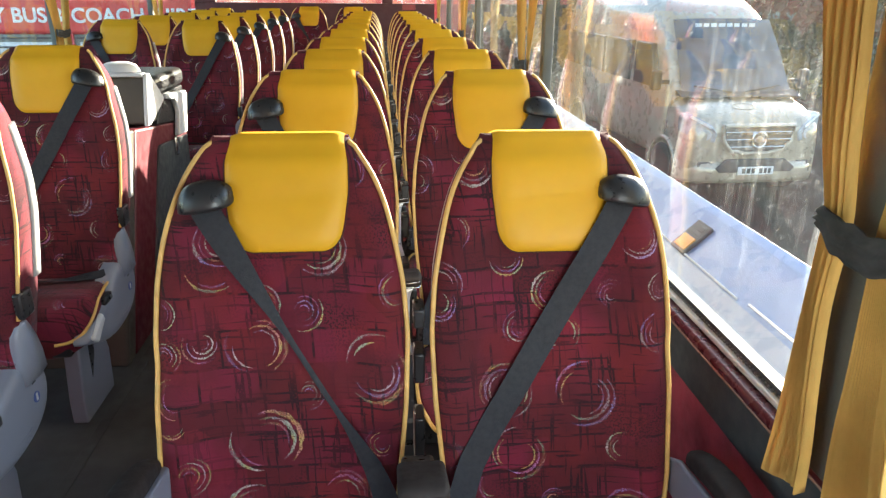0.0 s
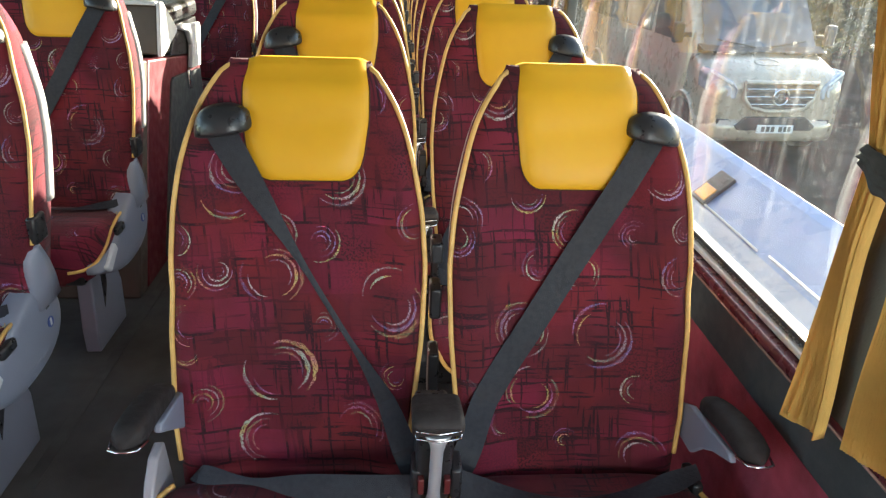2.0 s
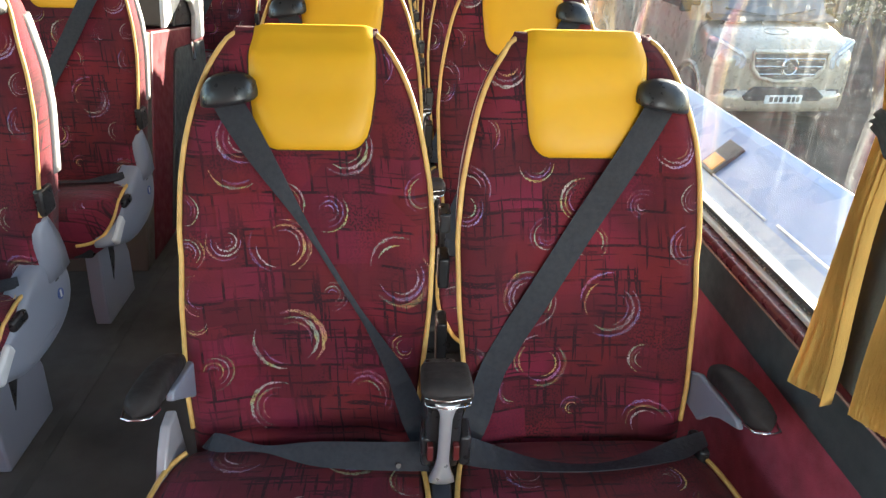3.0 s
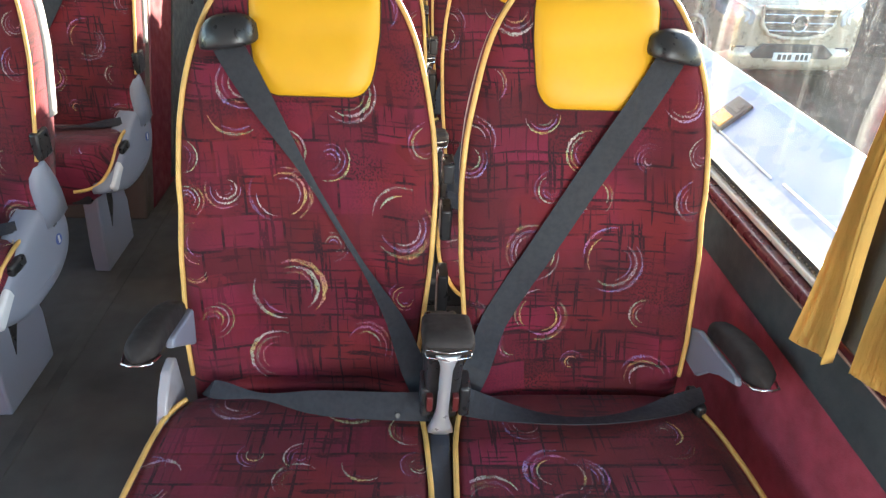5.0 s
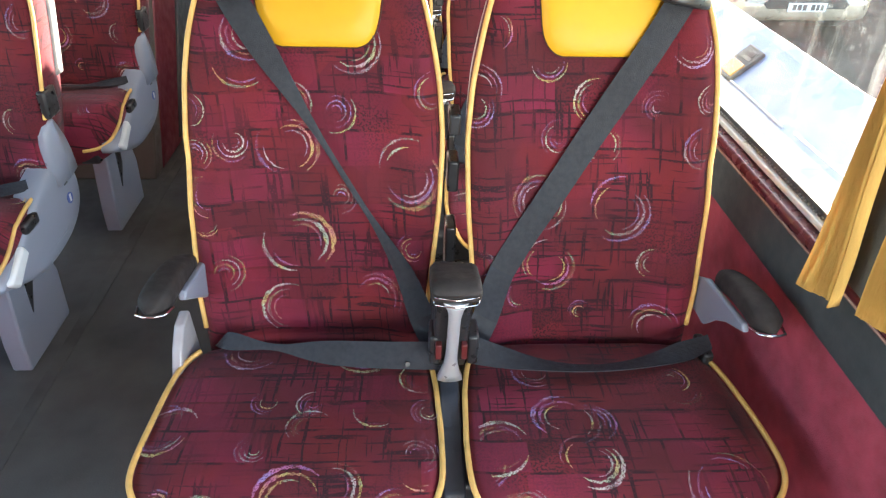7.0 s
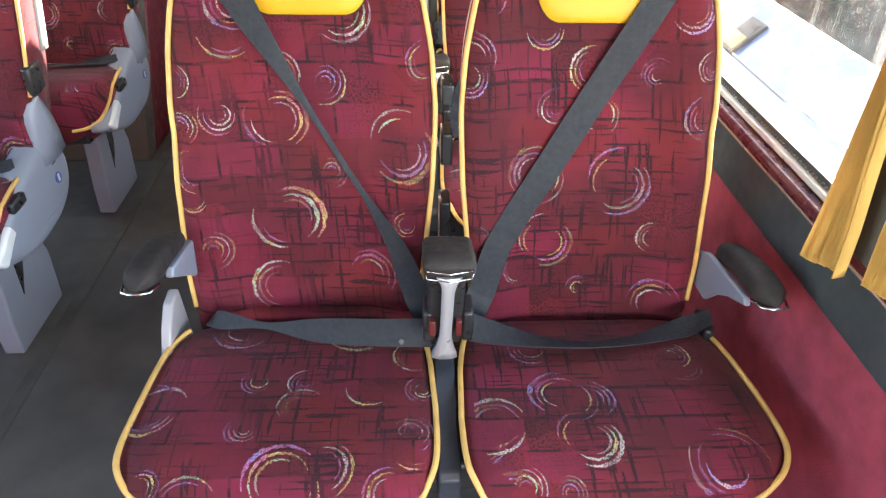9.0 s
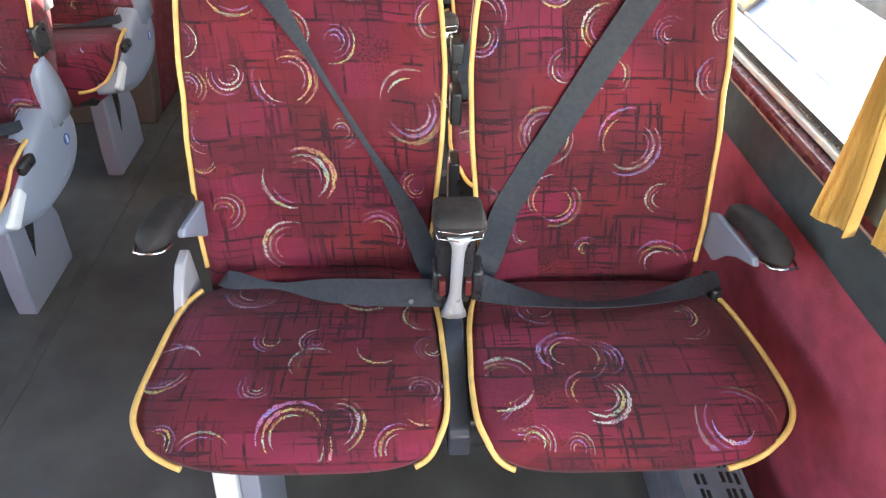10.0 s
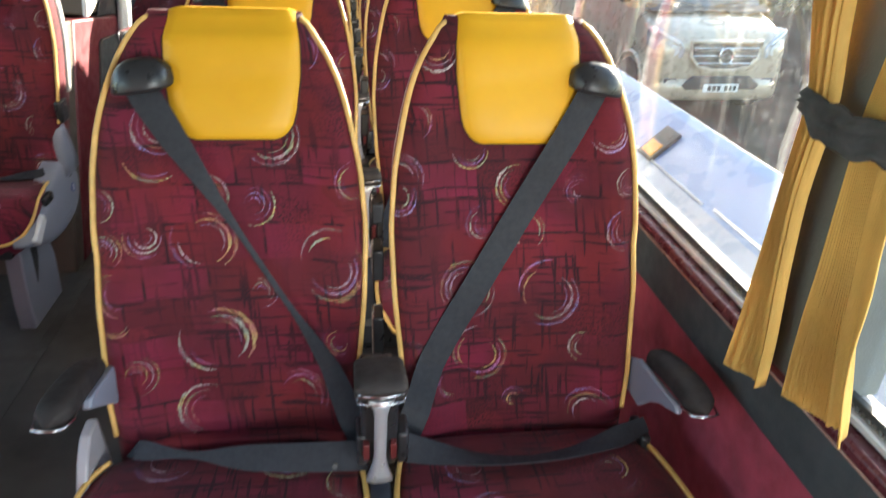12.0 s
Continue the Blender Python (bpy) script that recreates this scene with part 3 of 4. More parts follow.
def swirl_mesh(marks, surface, cx, seed):
    """Woven crescents: each mark is x, v, size, turn in degrees, motif; surface maps x, v to a place on the cloth."""
    rnd = random.Random(seed)
    verts, faces, uvs = [], [], []
    for x, v, size, turn, motif in marks:
        for scale, middle, sweep, wide, off in MOTIFS[motif]:
            a0 = radians(turn + middle + rnd.uniform(-8, 8) - sweep / 2)
            span, mid = radians(sweep + rnd.uniform(-14, 14)), radians(turn + middle)
            r = size * scale
            wide *= size * rnd.uniform(0.75, 1.15)
            ox, ov = off * size * math.cos(mid), off * size * math.sin(mid)
            n = 30
            base = len(verts)
            for i in range(n + 1):
                f = i / n
                a = a0 + span * f
                rr = r * (1.04 - 0.14 * f)
                w = wide * (0.16 + 0.84 * math.sin(math.pi * min(1.0, f * 0.9 + 0.06)) ** 1.4) * 0.5
                for q in (rr - w * rnd.uniform(0.45, 1.35), rr + w * rnd.uniform(0.45, 1.35)):
                    px, pv = x + ox + q * math.cos(a), v + ov + q * math.sin(a)
                    verts.append(surface(cx, px, pv))
                    uvs.append((px + cx * 3.1, pv))
            for i in range(n):
                b = base + 2 * i
                faces.append((b, b + 1, b + 3, b + 2))
    return mesh_of(verts, faces, CHALK, uvs)


def on_back(cx, x, z):
    out = 1 if cx > 0 else -1
    z = min(1.085, max(0.40, z))
    w = back_half(z, x * out) * 0.985
    x = min(w, max(-w, x))
    return (cx + x, back_front(x, z, out) - 0.0012, z)


def on_cushion(cx, x, y):
    out = 1 if cx > 0 else -1
    half = 0.184 if x * out > 0 and FLARE["outer"] == 0 and out > 0 else (0.262 if x * out > 0 else 0.212)
    q = ((abs(x) / half) ** 4 + (abs(y + 0.39) / (0.209 if y < -0.39 else 0.196)) ** 4) ** 0.25
    if q > 0.96:
        x, y = x * 0.96 / q, -0.39 + (y + 0.39) * 0.96 / q
    return (cx + x, y, cushion_top(x, y) + 0.0012)


MARKS_BACK_L = [(-0.101, 0.938, 0.042, 200, 1), (-0.111, 0.902, 0.047, 250, 3), (0.068, 0.927, 0.046, 310, 1), (0.115, 1.052, 0.03, 0, 3), (0.198, 0.854, 0.033, 190, 1), (0.035, 0.821, 0.035, 330, 0), (-0.041, 0.833, 0.036, 20, 1), (-0.205, 0.827, 0.027, 0, 1), (-0.136, 0.772, 0.033, 230, 0), (-0.042, 0.764, 0.046, 20, 2), (0.161, 0.716, 0.052, 300, 2), (0.039, 0.679, 0.029, 345, 0), (-0.186, 0.681, 0.036, 180, 1), (-0.196, 0.645, 0.032, 270, 3), (-0.032, 0.598, 0.055, 35, 2), (0.166, 0.587, 0.03, 165, 0), (-0.172, 0.544, 0.036, 350, 0), (0.096, 0.489, 0.047, 45, 1), (-0.064, 0.463, 0.049, 150, 1), (-0.2, 0.757, 0.028, 10, 0)]
MARKS_BACK_R = [(-0.2, 0.863, 0.038, 60, 1), (-0.079, 0.902, 0.031, 270, 1), (0.0, 0.839, 0.037, 170, 1), (-0.204, 0.833, 0.033, 310, 1), (-0.056, 0.778, 0.032, 170, 0), (0.011, 0.769, 0.032, 180, 2), (0.109, 0.831, 0.028, 130, 0), (0.199, 0.847, 0.026, 175, 0), (0.197, 0.768, 0.036, 190, 1), (-0.088, 0.671, 0.045, 150, 2), (0.068, 0.651, 0.053, 320, 2), (-0.053, 0.546, 0.045, 330, 2), (0.136, 0.553, 0.03, 170, 1), (0.007, 0.455, 0.023, 90, 0), (0.148, 0.426, 0.049, 100, 1), (-0.189, 0.559, 0.03, 0, 1), (-0.102, 0.492, 0.029, 200, 3), (-0.136, 1.063, 0.041, 270, 1), (-0.176, 0.953, 0.029, 0, 3), (0.158, 0.938, 0.037, 300, 1)]
MARKS_CUSHION_L = [(-0.119, -0.232, 0.052, 225, 1), (0.081, -0.238, 0.055, 280, 1), (0.176, -0.309, 0.035, 200, 1), (-0.071, -0.367, 0.029, 200, 0), (0.002, -0.373, 0.029, 170, 0), (-0.001, -0.425, 0.037, 130, 1), (0.107, -0.388, 0.038, 240, 3), (0.19, -0.389, 0.03, 170, 0), (-0.243, -0.387, 0.034, 60, 3), (-0.227, -0.423, 0.045, 260, 2), (-0.075, -0.473, 0.03, 180, 0), (0.168, -0.479, 0.037, 0, 0), (0.177, -0.509, 0.037, 275, 3), (-0.016, -0.558, 0.054, 125, 2), (0.046, -0.538, 0.042, 10, 1), (-0.205, -0.561, 0.028, 20, 1), (0.136, -0.578, 0.035, 150, 1), (-0.142, -0.592, 0.045, 90, 3)]
MARKS_CUSHION_R = [(-0.095, -0.297, 0.039, 230, 1), (0.143, -0.314, 0.032, 0, 0), (0.15, -0.338, 0.04, 290, 3), (-0.068, -0.411, 0.049, 155, 2), (-0.024, -0.419, 0.041, 30, 1), (-0.180, -0.462, 0.049, 105, 2), (-0.199, -0.503, 0.038, 290, 3), (-0.035, -0.503, 0.044, 330, 2), (0.151, -0.55, 0.054, 230, 2), (-0.145, -0.573, 0.032, 0, 0), (-0.083, -0.582, 0.024, 20, 0), (-0.163, -0.598, 0.045, 90, 3)]


def shoulder_belt(cx, side):
    """Webbing from the guide at the shoulder to the buckle beside the middle arm, folded over where it is twisted."""
    pts, ws, ns = [], [], []
    xa = cx + side * 0.126
    xb = -0.034 if side < 0 else 0.034
    n = 30
    for i in range(n + 1):
        f = i / n
        x, z = xa + (xb - xa) * f, 1.004 - 0.545 * f
        lx = max(-0.20, min(0.20, x - cx))
        y = back_front(lx, z, side) - 0.005 - 0.085 * step(0.82, 1.0, f) - 0.006 * math.sin(math.pi * f) - 0.012 * (1 - step(0.10, 0.45, f))
        fold = step(0.04, 0.46, f) * (1 - step(0.62, 1.0, f)) if side < 0 else 0.0
        pts.append((x, y, z))
        ws.append(0.048 * (1 - 0.80 * fold))
        ns.append((0.35 * fold, -1, 0.25))
    return ribbon(pts, ws, ns, BELT)


def lap_belt(cx, side, reach):
    """The lap strap: one lies twisted and taut, the other sags over its cushion."""
    pts, ws, ns = [], [], []
    n = 36
    x0 = cx + side * reach
    x1 = -0.030 if side < 0 else 0.030
    for i in range(n + 1):
        f = i / n
        bow = math.sin(math.pi * f)
        x = x0 + (x1 - x0) * f
        if side < 0:
            down = 1 - step(0.0, 0.08, f)
            y = -0.215 - 0.085 * f - 0.012 * bow + 0.05 * down
            z = 0.441 + 0.029 * f - 0.002 * bow - 0.05 * down
            fold = math.exp(-((f - 0.30) / 0.16) ** 2)
            ws.append(0.046 * (0.86 + 0.18 * f) * (1 - 0.72 * fold) * (0.62 + 0.38 * step(0.0, 0.14, f)))
            ns.append((0, -0.75 + 0.35 * (1 - step(0.0, 0.2, f)), 0.65))
        else:
            y = -0.235 - 0.065 * f - 0.040 * bow
            z = 0.440 + 0.042 * f ** 2 - 0.004 * bow
            ws.append((0.046 - 0.010 * bow) * (0.60 + 0.40 * step(0.0, 0.16, f)))
            ns.append((0, -0.75 + 1.05 * bow ** 0.6, 0.65))
        pts.append((x, y, z))
    return ribbon(pts, ws, ns, BELT)


def guide_mesh(x, y, z, side):
    """A hooded black cap; the belt comes out from under its lip."""
    prof = [(0.024, 0.004), (0.014, 0.025), (0.002, 0.030), (-0.010, 0.027), (-0.021, 0.019), (-0.028, 0.008), (-0.031, -0.003), (-0.031, -0.008), (-0.028, -0.010), (-0.012, -0.008), (0.006, -0.010), (0.008, -0.022), (0.012, -0.029), (0.026, -0.028)]
    loops = []
    for k in range(27):
        u = -0.995 + 1.99 * k / 26
        s = (1 - abs(u) ** 2.5) ** 0.42
        ex = 0.0475 * u
        loops.append([(x + ex, y + 0.024 + (dy - 0.024) * (0.25 + 0.75 * s), z - 0.002 + 1.2 * dz * (s if dz > 0 else 0.35 + 0.65 * s) - side * 0.15 * ex - 0.004 * u * u) for dy, dz in prof])
    return loft(loops, BLACK)


def arm_pad(x, half, y0, z0, y1, z1, mat=PAD):
    """A soft arm pad from its hinge to its tip."""
    loops = []
    for k in range(11):
        f = k / 10
        end = math.sqrt(max(0.02, 1 - (2 * f - 1) ** 6))
        w, h = half * end * (0.80 + 0.20 * f), 0.021 * end
        y, z = y0 + (y1 - y0) * f, z0 + (z1 - z0) * f + 0.012 * math.sin(math.pi * f)
        loops.append([(x + w * math.copysign(abs(math.cos(a)) ** 0.6, math.cos(a)), y, z + h * math.copysign(abs(math.sin(a)) ** 0.7, math.sin(a))) for a in [2 * math.pi * j / 16 for j in range(16)]])
    return loft(loops, mat)


def dome(outline, x0, x1, mat):
    """A moulded cover: an outline across x that swells out from x0 to x1."""
    my, mz = sum(p[0] for p in outline) / len(outline), sum(p[1] for p in outline) / len(outline)
    n = len(outline)
    fine = []
    for i in range(n):
        p0, p1, p2, p3 = (Vector(outline[(i + k) % n]) for k in (-1, 0, 1, 2))
        for f in (0.0, 0.33, 0.66):
            fine.append(0.5 * ((2 * p1) + (p2 - p0) * f + (2 * p0 - 5 * p1 + 4 * p2 - p3) * f * f + (3 * p1 - p0 - 3 * p2 + p3) * f ** 3))
    loops = []
    for f, s in ((0.0, 0.97), (0.05, 1.0), (0.40, 1.0), (0.58, 0.985), (0.74, 0.95), (0.87, 0.89), (0.95, 0.80), (0.985, 0.66), (1.0, 0.45), (1.005, 0.2), (1.006, 0.05)):
        loops.append([(x0 + (x1 - x0) * f, my + (p[0] - my) * s, mz + (p[1] - mz) * s) for p in fine])
    return loft(loops, mat)


CASING_BULB = [(-0.475, 0.316), (-0.400, 0.360), (-0.310, 0.403), (-0.215, 0.444), (-0.135, 0.456), (-0.070, 0.430), (-0.042, 0.370), (-0.062, 0.305), (-0.130, 0.262), (-0.230, 0.246), (-0.330, 0.252), (-0.430, 0.290)]
CASING_LOW = [(-0.275, 0.340), (-0.272, 0.388), (-0.240, 0.436), (-0.208, 0.464), (-0.168, 0.468), (-0.148, 0.340)]
LEG = [(-0.262, 0.300), (-0.120, 0.300), (-0.050, 0.080), (-0.060, -0.066), (-0.300, -0.066), (-0.300, 0.02)]
SLOT = [(-0.205, 0.250), (-0.160, 0.250), (-0.175, 0.130), (-0.215, 0.060)]


def make_double_seat(left_side=False):
    """A pair of coach seats facing -y; the origin is on the floor under the middle of the top edge."""
    FLARE["outer"] = 0.0 if left_side else 1.0
    seat = thing("double_seat", "pair of wine patterned coach seats with yellow headrests and piping", "coach seat", "rows of coach seats")
    for cx, side, mat, mb, mc, sd in ((SEAT_L, -1, FABRIC_A, MARKS_BACK_L, MARKS_CUSHION_L, 5), (SEAT_R, 1, FABRIC_B, MARKS_BACK_R, MARKS_CUSHION_R, 9)):
        outer = 0.186 if left_side and side > 0 else 0.262
        back = part("backrest", make_back(cx, mat, side), seat, "wine moquette backrest with pale swirls")
        part("swirl_weave", swirl_mesh(mb, on_back, cx, sd), back, "pale many-coloured woven swirls", kind="stuff")
        part("headrest", make_headrest(cx + HEAD_SHIFT[side], HEAD_LOW[side]), back, "yellow leather headrest face")
        part("seam", headrest_seam(cx + HEAD_SHIFT[side], HEAD_LOW[side]), back, "dark stitched seam round the leather")
        for sx in (-1, 1):
            line = []
            z0 = 0.56 if left_side and sx * side > 0 else 0.43
            for i in range(47):
                z = z0 + (1.085 - z0) * i / 46
                w = sx * back_half(z, sx * side)
                line.append((cx + w, back_front(w, z, side) - 0.003, z))
            line += [(cx + sx * 0.121, 0.028, 1.091), (cx + sx * 0.114, 0.046, 1.093)]
            part("piping", tube(line, 0.0046, PIPING), back, "yellow piping")
        shell_loops = []
        for i in range(24):
            z = 0.63 + 0.35 * i / 23 if left_side else 0.40 + 0.66 * i / 23
            w = back_half(z) + (0.0025 if left_side else -0.004)
            yb = smooth_lerp(LEAN_BACK, z) + lerp(THICK, z)
            shell_loops.append([(cx - w, yb - 0.036, z), (cx - w, yb - 0.008, z), (cx - w * 0.93, yb + 0.016, z), (cx, yb + 0.024, z), (cx + w * 0.93, yb + 0.016, z), (cx + w, yb - 0.008, z), (cx + w, yb - 0.036, z), (cx, yb - 0.03, z)])
        part("back_shell", loft(shell_loops, SHELL), seat, "grey plastic back shell")
        shorten = Matrix.Translation((0, -0.19 * 0.30, 0)) @ Matrix.Diagonal((1, 0.70, 1, 1)) if left_side else Matrix.Identity(4)
        pads = [make_cushion(cx, mat, side, outer, 2.6 if left_side else 0.8), swirl_mesh(mc, on_cushion, cx, sd + 1)]
        for me in pads:
            me.transform(shorten)
        cush = part("cushion", pads[0], seat, "wine moquette seat cushion")
        part("swirl_weave", pads[1], cush, "pale many-coloured woven swirls", kind="stuff")
        for lo, hi in ((136, 235), (44, -70 if left_side and side > 0 else (-54 if side < 0 else -66))):
            rim = []
            for k in range(41):
                ex, ey = cushion_edge(radians(lo + (hi - lo) * k / 40), side, outer)
                drop, grow = 0.034 * step(0.66, 1.0, k / 40), 1.004 - 0.020 * step(0.84, 1.0, k / 40)
                if left_side and side > 0 and hi < 0:
                    drop = 0.100 * step(0.38, 0.60, -ey)
                rim.append((cx + ex * grow, -0.39 + (ey + 0.39) * grow, cushion_top(ex, ey) - 0.003 - drop))
            part("piping", tube([shorten @ Vector(p) for p in rim], 0.0048, PIPING), cush, "yellow piping")
        gx = cx + side * (0.130 if side > 0 else 0.122)
        guide = part("belt_guide", guide_mesh(gx, back_front(side * 0.130, 1.010, side) - 0.012, 1.010, side), seat, "black plastic belt guide")
        part("shoulder_belt", shoulder_belt(cx, side), seat, "dark blue-grey belt webbing")
        part("lap_belt", lap_belt(cx, side, 0.165 if left_side else (0.205 if side < 0 else 0.240)), seat, "dark belt webbing")
        if side > 0 and not left_side:
            part("belt_anchor", box_mesh(0.462, 0.482, -0.255, -0.190, 0.360, 0.424, BLACK, 0.006), seat, "black belt anchor")
        sx0 = cx - side * 0.155
        part("belt_stud", tube([(sx0, -0.302, 0.454 if side < 0 else 0.462), (sx0, -0.307, 0.457 if side < 0 else 0.465)], 0.0045, BLACK, 10), seat, "small black stud on the belt")
        bx = -0.038 if side < 0 else 0.024
        buckle = part("buckle", box_mesh(bx - 0.009, bx + 0.009, -0.340, -0.290, 0.486, 0.545, BLACK, 0.005), seat, "black buckle")
        part("release_button", box_mesh(*sorted((side * 0.0155 - 0.012, side * 0.0255 - 0.012)), -0.352, -0.338, 0.508, 0.538, BUTTON_RED, 0.002), buckle, "red release button")
        ax = -0.474 if side < 0 else 0.497
        if not (left_side and side > 0):
            y0, z0, y1, z1 = (-0.130, 0.553, -0.345, 0.600) if side < 0 else (-0.160, 0.540, -0.368, 0.574)
            arm = part("armrest", arm_pad(ax, 0.027 if side < 0 else 0.026, y0, z0, y1, z1), seat, "black padded armrest")
            tip = [(ax - 0.027, y1 + 0.030, z1 - 0.010), (ax - 0.021, y1 + 0.003, z1 - 0.006), (ax - 0.008, y1 - 0.003, z1 - 0.004), (ax + 0.008, y1 - 0.003, z1 - 0.004), (ax + 0.021, y1 + 0.003, z1 - 0.006), (ax + 0.027, y1 + 0.030, z1 - 0.010)]
            part("chrome_edge", tube(tip, 0.0023, CHROME), arm, "bright edge strip")
            if side < 0:
                part("arm_bracket", prism([(-0.075, 0.480), (-0.088, 0.532), (-0.130, 0.556), (-0.262, 0.582), (-0.270, 0.568), (-0.215, 0.530), (-0.165, 0.495), (-0.140, 0.455), (-0.138, 0.425), (-0.100, 0.418)], "x", ax + 0.018, ax + 0.032, GREY, 0.004), arm, "grey arm bracket")
            else:
                part("arm_bracket", prism([(-0.140, 0.456), (-0.132, 0.515), (-0.175, 0.540), (-0.325, 0.560), (-0.337, 0.548), (-0.275, 0.520), (-0.238, 0.494), (-0.206, 0.458)], "x", ax - 0.032, ax - 0.020, GREY, 0.004), arm, "grey arm bracket")
        if left_side:
            cas = part("side_casing", dome(CASING_BULB, cx + side * 0.140, cx + side * 0.196, GREY), seat, "moulded blue-grey side casing")
            part("casing_rib", tube([(cx + side * 0.186, -0.380, 0.312), (cx + side * 0.193, -0.290, 0.292), (cx + side * 0.194, -0.190, 0.292), (cx + side * 0.190, -0.110, 0.318)], 0.003, GREY), cas)
            # casing facet given a paler material to carry the sun's highlight
            part("front_facet", prism([(-0.458, 0.320), (-0.372, 0.368), (-0.352, 0.340), (-0.425, 0.292)], "x", *sorted((cx + side * 0.150, cx + side * 0.196)), PALE, 0.008), cas, "front facet, paled for its sun highlight")
            part("badge", tube([(cx + side * 0.1955, -0.135, 0.352), (cx + side * 0.1975, -0.135, 0.352)], 0.014, BADGE_BLUE, 18), cas, "small round blue badge with a pale mark")
            part("badge_mark", box_mesh(*sorted((cx + side * 0.1970, cx + side * 0.1985)), -0.139, -0.131, 0.343, 0.362, PALE, 0.001), cas, "pale mark")
            part("badge_slot", box_mesh(*sorted((cx + side * 0.1925, cx + side * 0.1965)), -0.142, -0.124, 0.388, 0.392, BLACK, 0.001), cas)
            # flat black block stands in for the dark recess slot of the lever
            part("lever_recess", box_mesh(*sorted((cx + side * 0.176, cx + side * 0.1985)), -0.345, -0.283, 0.374, 0.402, BLACK, 0.007), cas, "black recess slot of the lever, as a flat block")
            part("back_bracket", loft([[(cx + side * px, y, z) for px, y in ((0.168, y0), (0.200, y0 + 0.004), (0.206, (y0 + y1) / 2), (0.200, y1 - 0.004), (0.168, y1))] for z, y0, y1 in ((0.400, -0.175, -0.060), (0.450, -0.172, -0.066), (0.490, -0.168, -0.078), (0.525, -0.162, -0.096), (0.545, -0.155, -0.108), (0.553, -0.145, -0.115))], GREY), cas, "grey backrest bracket")
            part("collar", box_mesh(*sorted((cx + side * 0.196, cx + side * 0.216)), -0.150, -0.092, 0.560, 0.625, BLACK, 0.006), seat, "black clip collar")
            lx = cx + side * 0.035
            leg = part("leg", prism(LEG, "x", lx - 0.025, lx + 0.025, GREY, 0.006), seat, "grey cast leg")
            part("leg_slot", prism(SLOT, "x", lx - 0.0265, lx + 0.0265, BLACK, 0), leg, "dark slot through the leg")
        else:
            if side < 0:
                part("side_casing", prism(CASING_LOW, "x", cx - 0.262, cx - 0.243, CASING_GREY, 0.005, 3), seat, "moulded pale grey side casing")
            lx = cx - 0.140
            if side < 0:
                leg = part("leg", prism([(-0.520, 0.330), (-0.200, 0.330), (-0.150, -0.02), (-0.585, -0.02), (-0.580, 0.02)], "x", lx - 0.018, lx + 0.018, PALE, 0.006), seat, "pale cast leg")
                part("inner_plate", prism([(-0.508, 0.330), (-0.330, 0.330), (-0.400, -0.01), (-0.560, -0.01)], "x", lx + 0.0185, lx + 0.050, GREY, 0.004), leg, "grey inner plate")
    mx = -0.012
    centre = part("armrest", prism([(-0.407, 0.669), (-0.407, 0.688), (-0.385, 0.692), (-0.310, 0.672), (-0.298, 0.624), (-0.385, 0.649)], "x", mx - 0.037, mx + 0.037, PAD, 0.010, 4), seat, "black padded middle armrest")
    for z in (0.675, 0.662):
        part("chrome_edge", tube([(mx - 0.0355, -0.385, z + 0.003), (mx - 0.031, -0.405, z), (mx, -0.410, z - 0.002), (mx + 0.031, -0.405, z), (mx + 0.0355, -0.385, z + 0.003)], 0.0013, CHROME), centre, "bright edge strip")
    stem = []
    for i in range(12):
        f = i / 11
        w = 0.0090 + 0.012 * max(0.0, 1 - f / 0.34) ** 1.8 + 0.010 * step(0.86, 1.0, f)
        z, y = 0.452 + 0.207 * f, -0.340 - 0.056 * f
        stem.append([(mx - w, y, z), (mx - w * 0.4, y - 0.005, z), (mx + w * 0.4, y - 0.005, z), (mx + w, y, z), (mx + w, y + 0.012, z), (mx - w, y + 0.012, z)])
    part("arm_stem", loft(stem, ALU), centre, "cast aluminium stem")
    part("arm_housing", prism([(-0.310, 0.455), (-0.328, 0.485), (-0.362, 0.639), (-0.20, 0.60), (-0.20, 0.42)], "x", mx - 0.028, mx + 0.028, BLACK, 0.008), centre, "dark housing between the seats")
    part("centre_cover", prism([(-0.520, 0.325), (-0.524, 0.374), (-0.512, 0.384), (-0.400, 0.400), (-0.335, 0.414), (-0.20, 0.420), (-0.20, 0.30)], "x", -0.028, 0.007, COVER, 0.004), seat, "dark blue-grey cover between the cushions")
    part("seat_frame", box_mesh(-0.36, 0.36, -0.46, -0.10, 0.262, 0.330, BLACK, 0.01), seat, "black seat frame")
    for z0, z1 in ((0.50, 0.60), (0.675, 0.735), (0.785, 0.822)):
        part("back_clip", box_mesh(-0.012, 0.008, -0.098, -0.045, z0, z1, BLACK, 0.004), seat, "black plastic clip between the backrests")
    return seat


seat0 = make_double_seat()
seat0.matrix_basis = pose(0.04, 0, 0)
tagged(seat0, "pair of wine patterned coach seats with yellow headrests, belts fastened across")
PITCH = 0.69
for k in range(1, 10):
    copy_thing(seat0, pose(0.04, PITCH * k, 0.037))
LX = -1.295
seat1 = make_double_seat(True)
seat1.matrix_basis = pose(LX, 0.47, 0.065)
for y in (1.145, 3.17, 3.84, 4.53, 5.22, 5.91):
    copy_thing(seat1, pose(LX, y, 0.065))
tagged(copy_thing(seat0, pose(-0.52, 6.55, 0.07)), "pair of wine patterned seats at the end of the aisle")


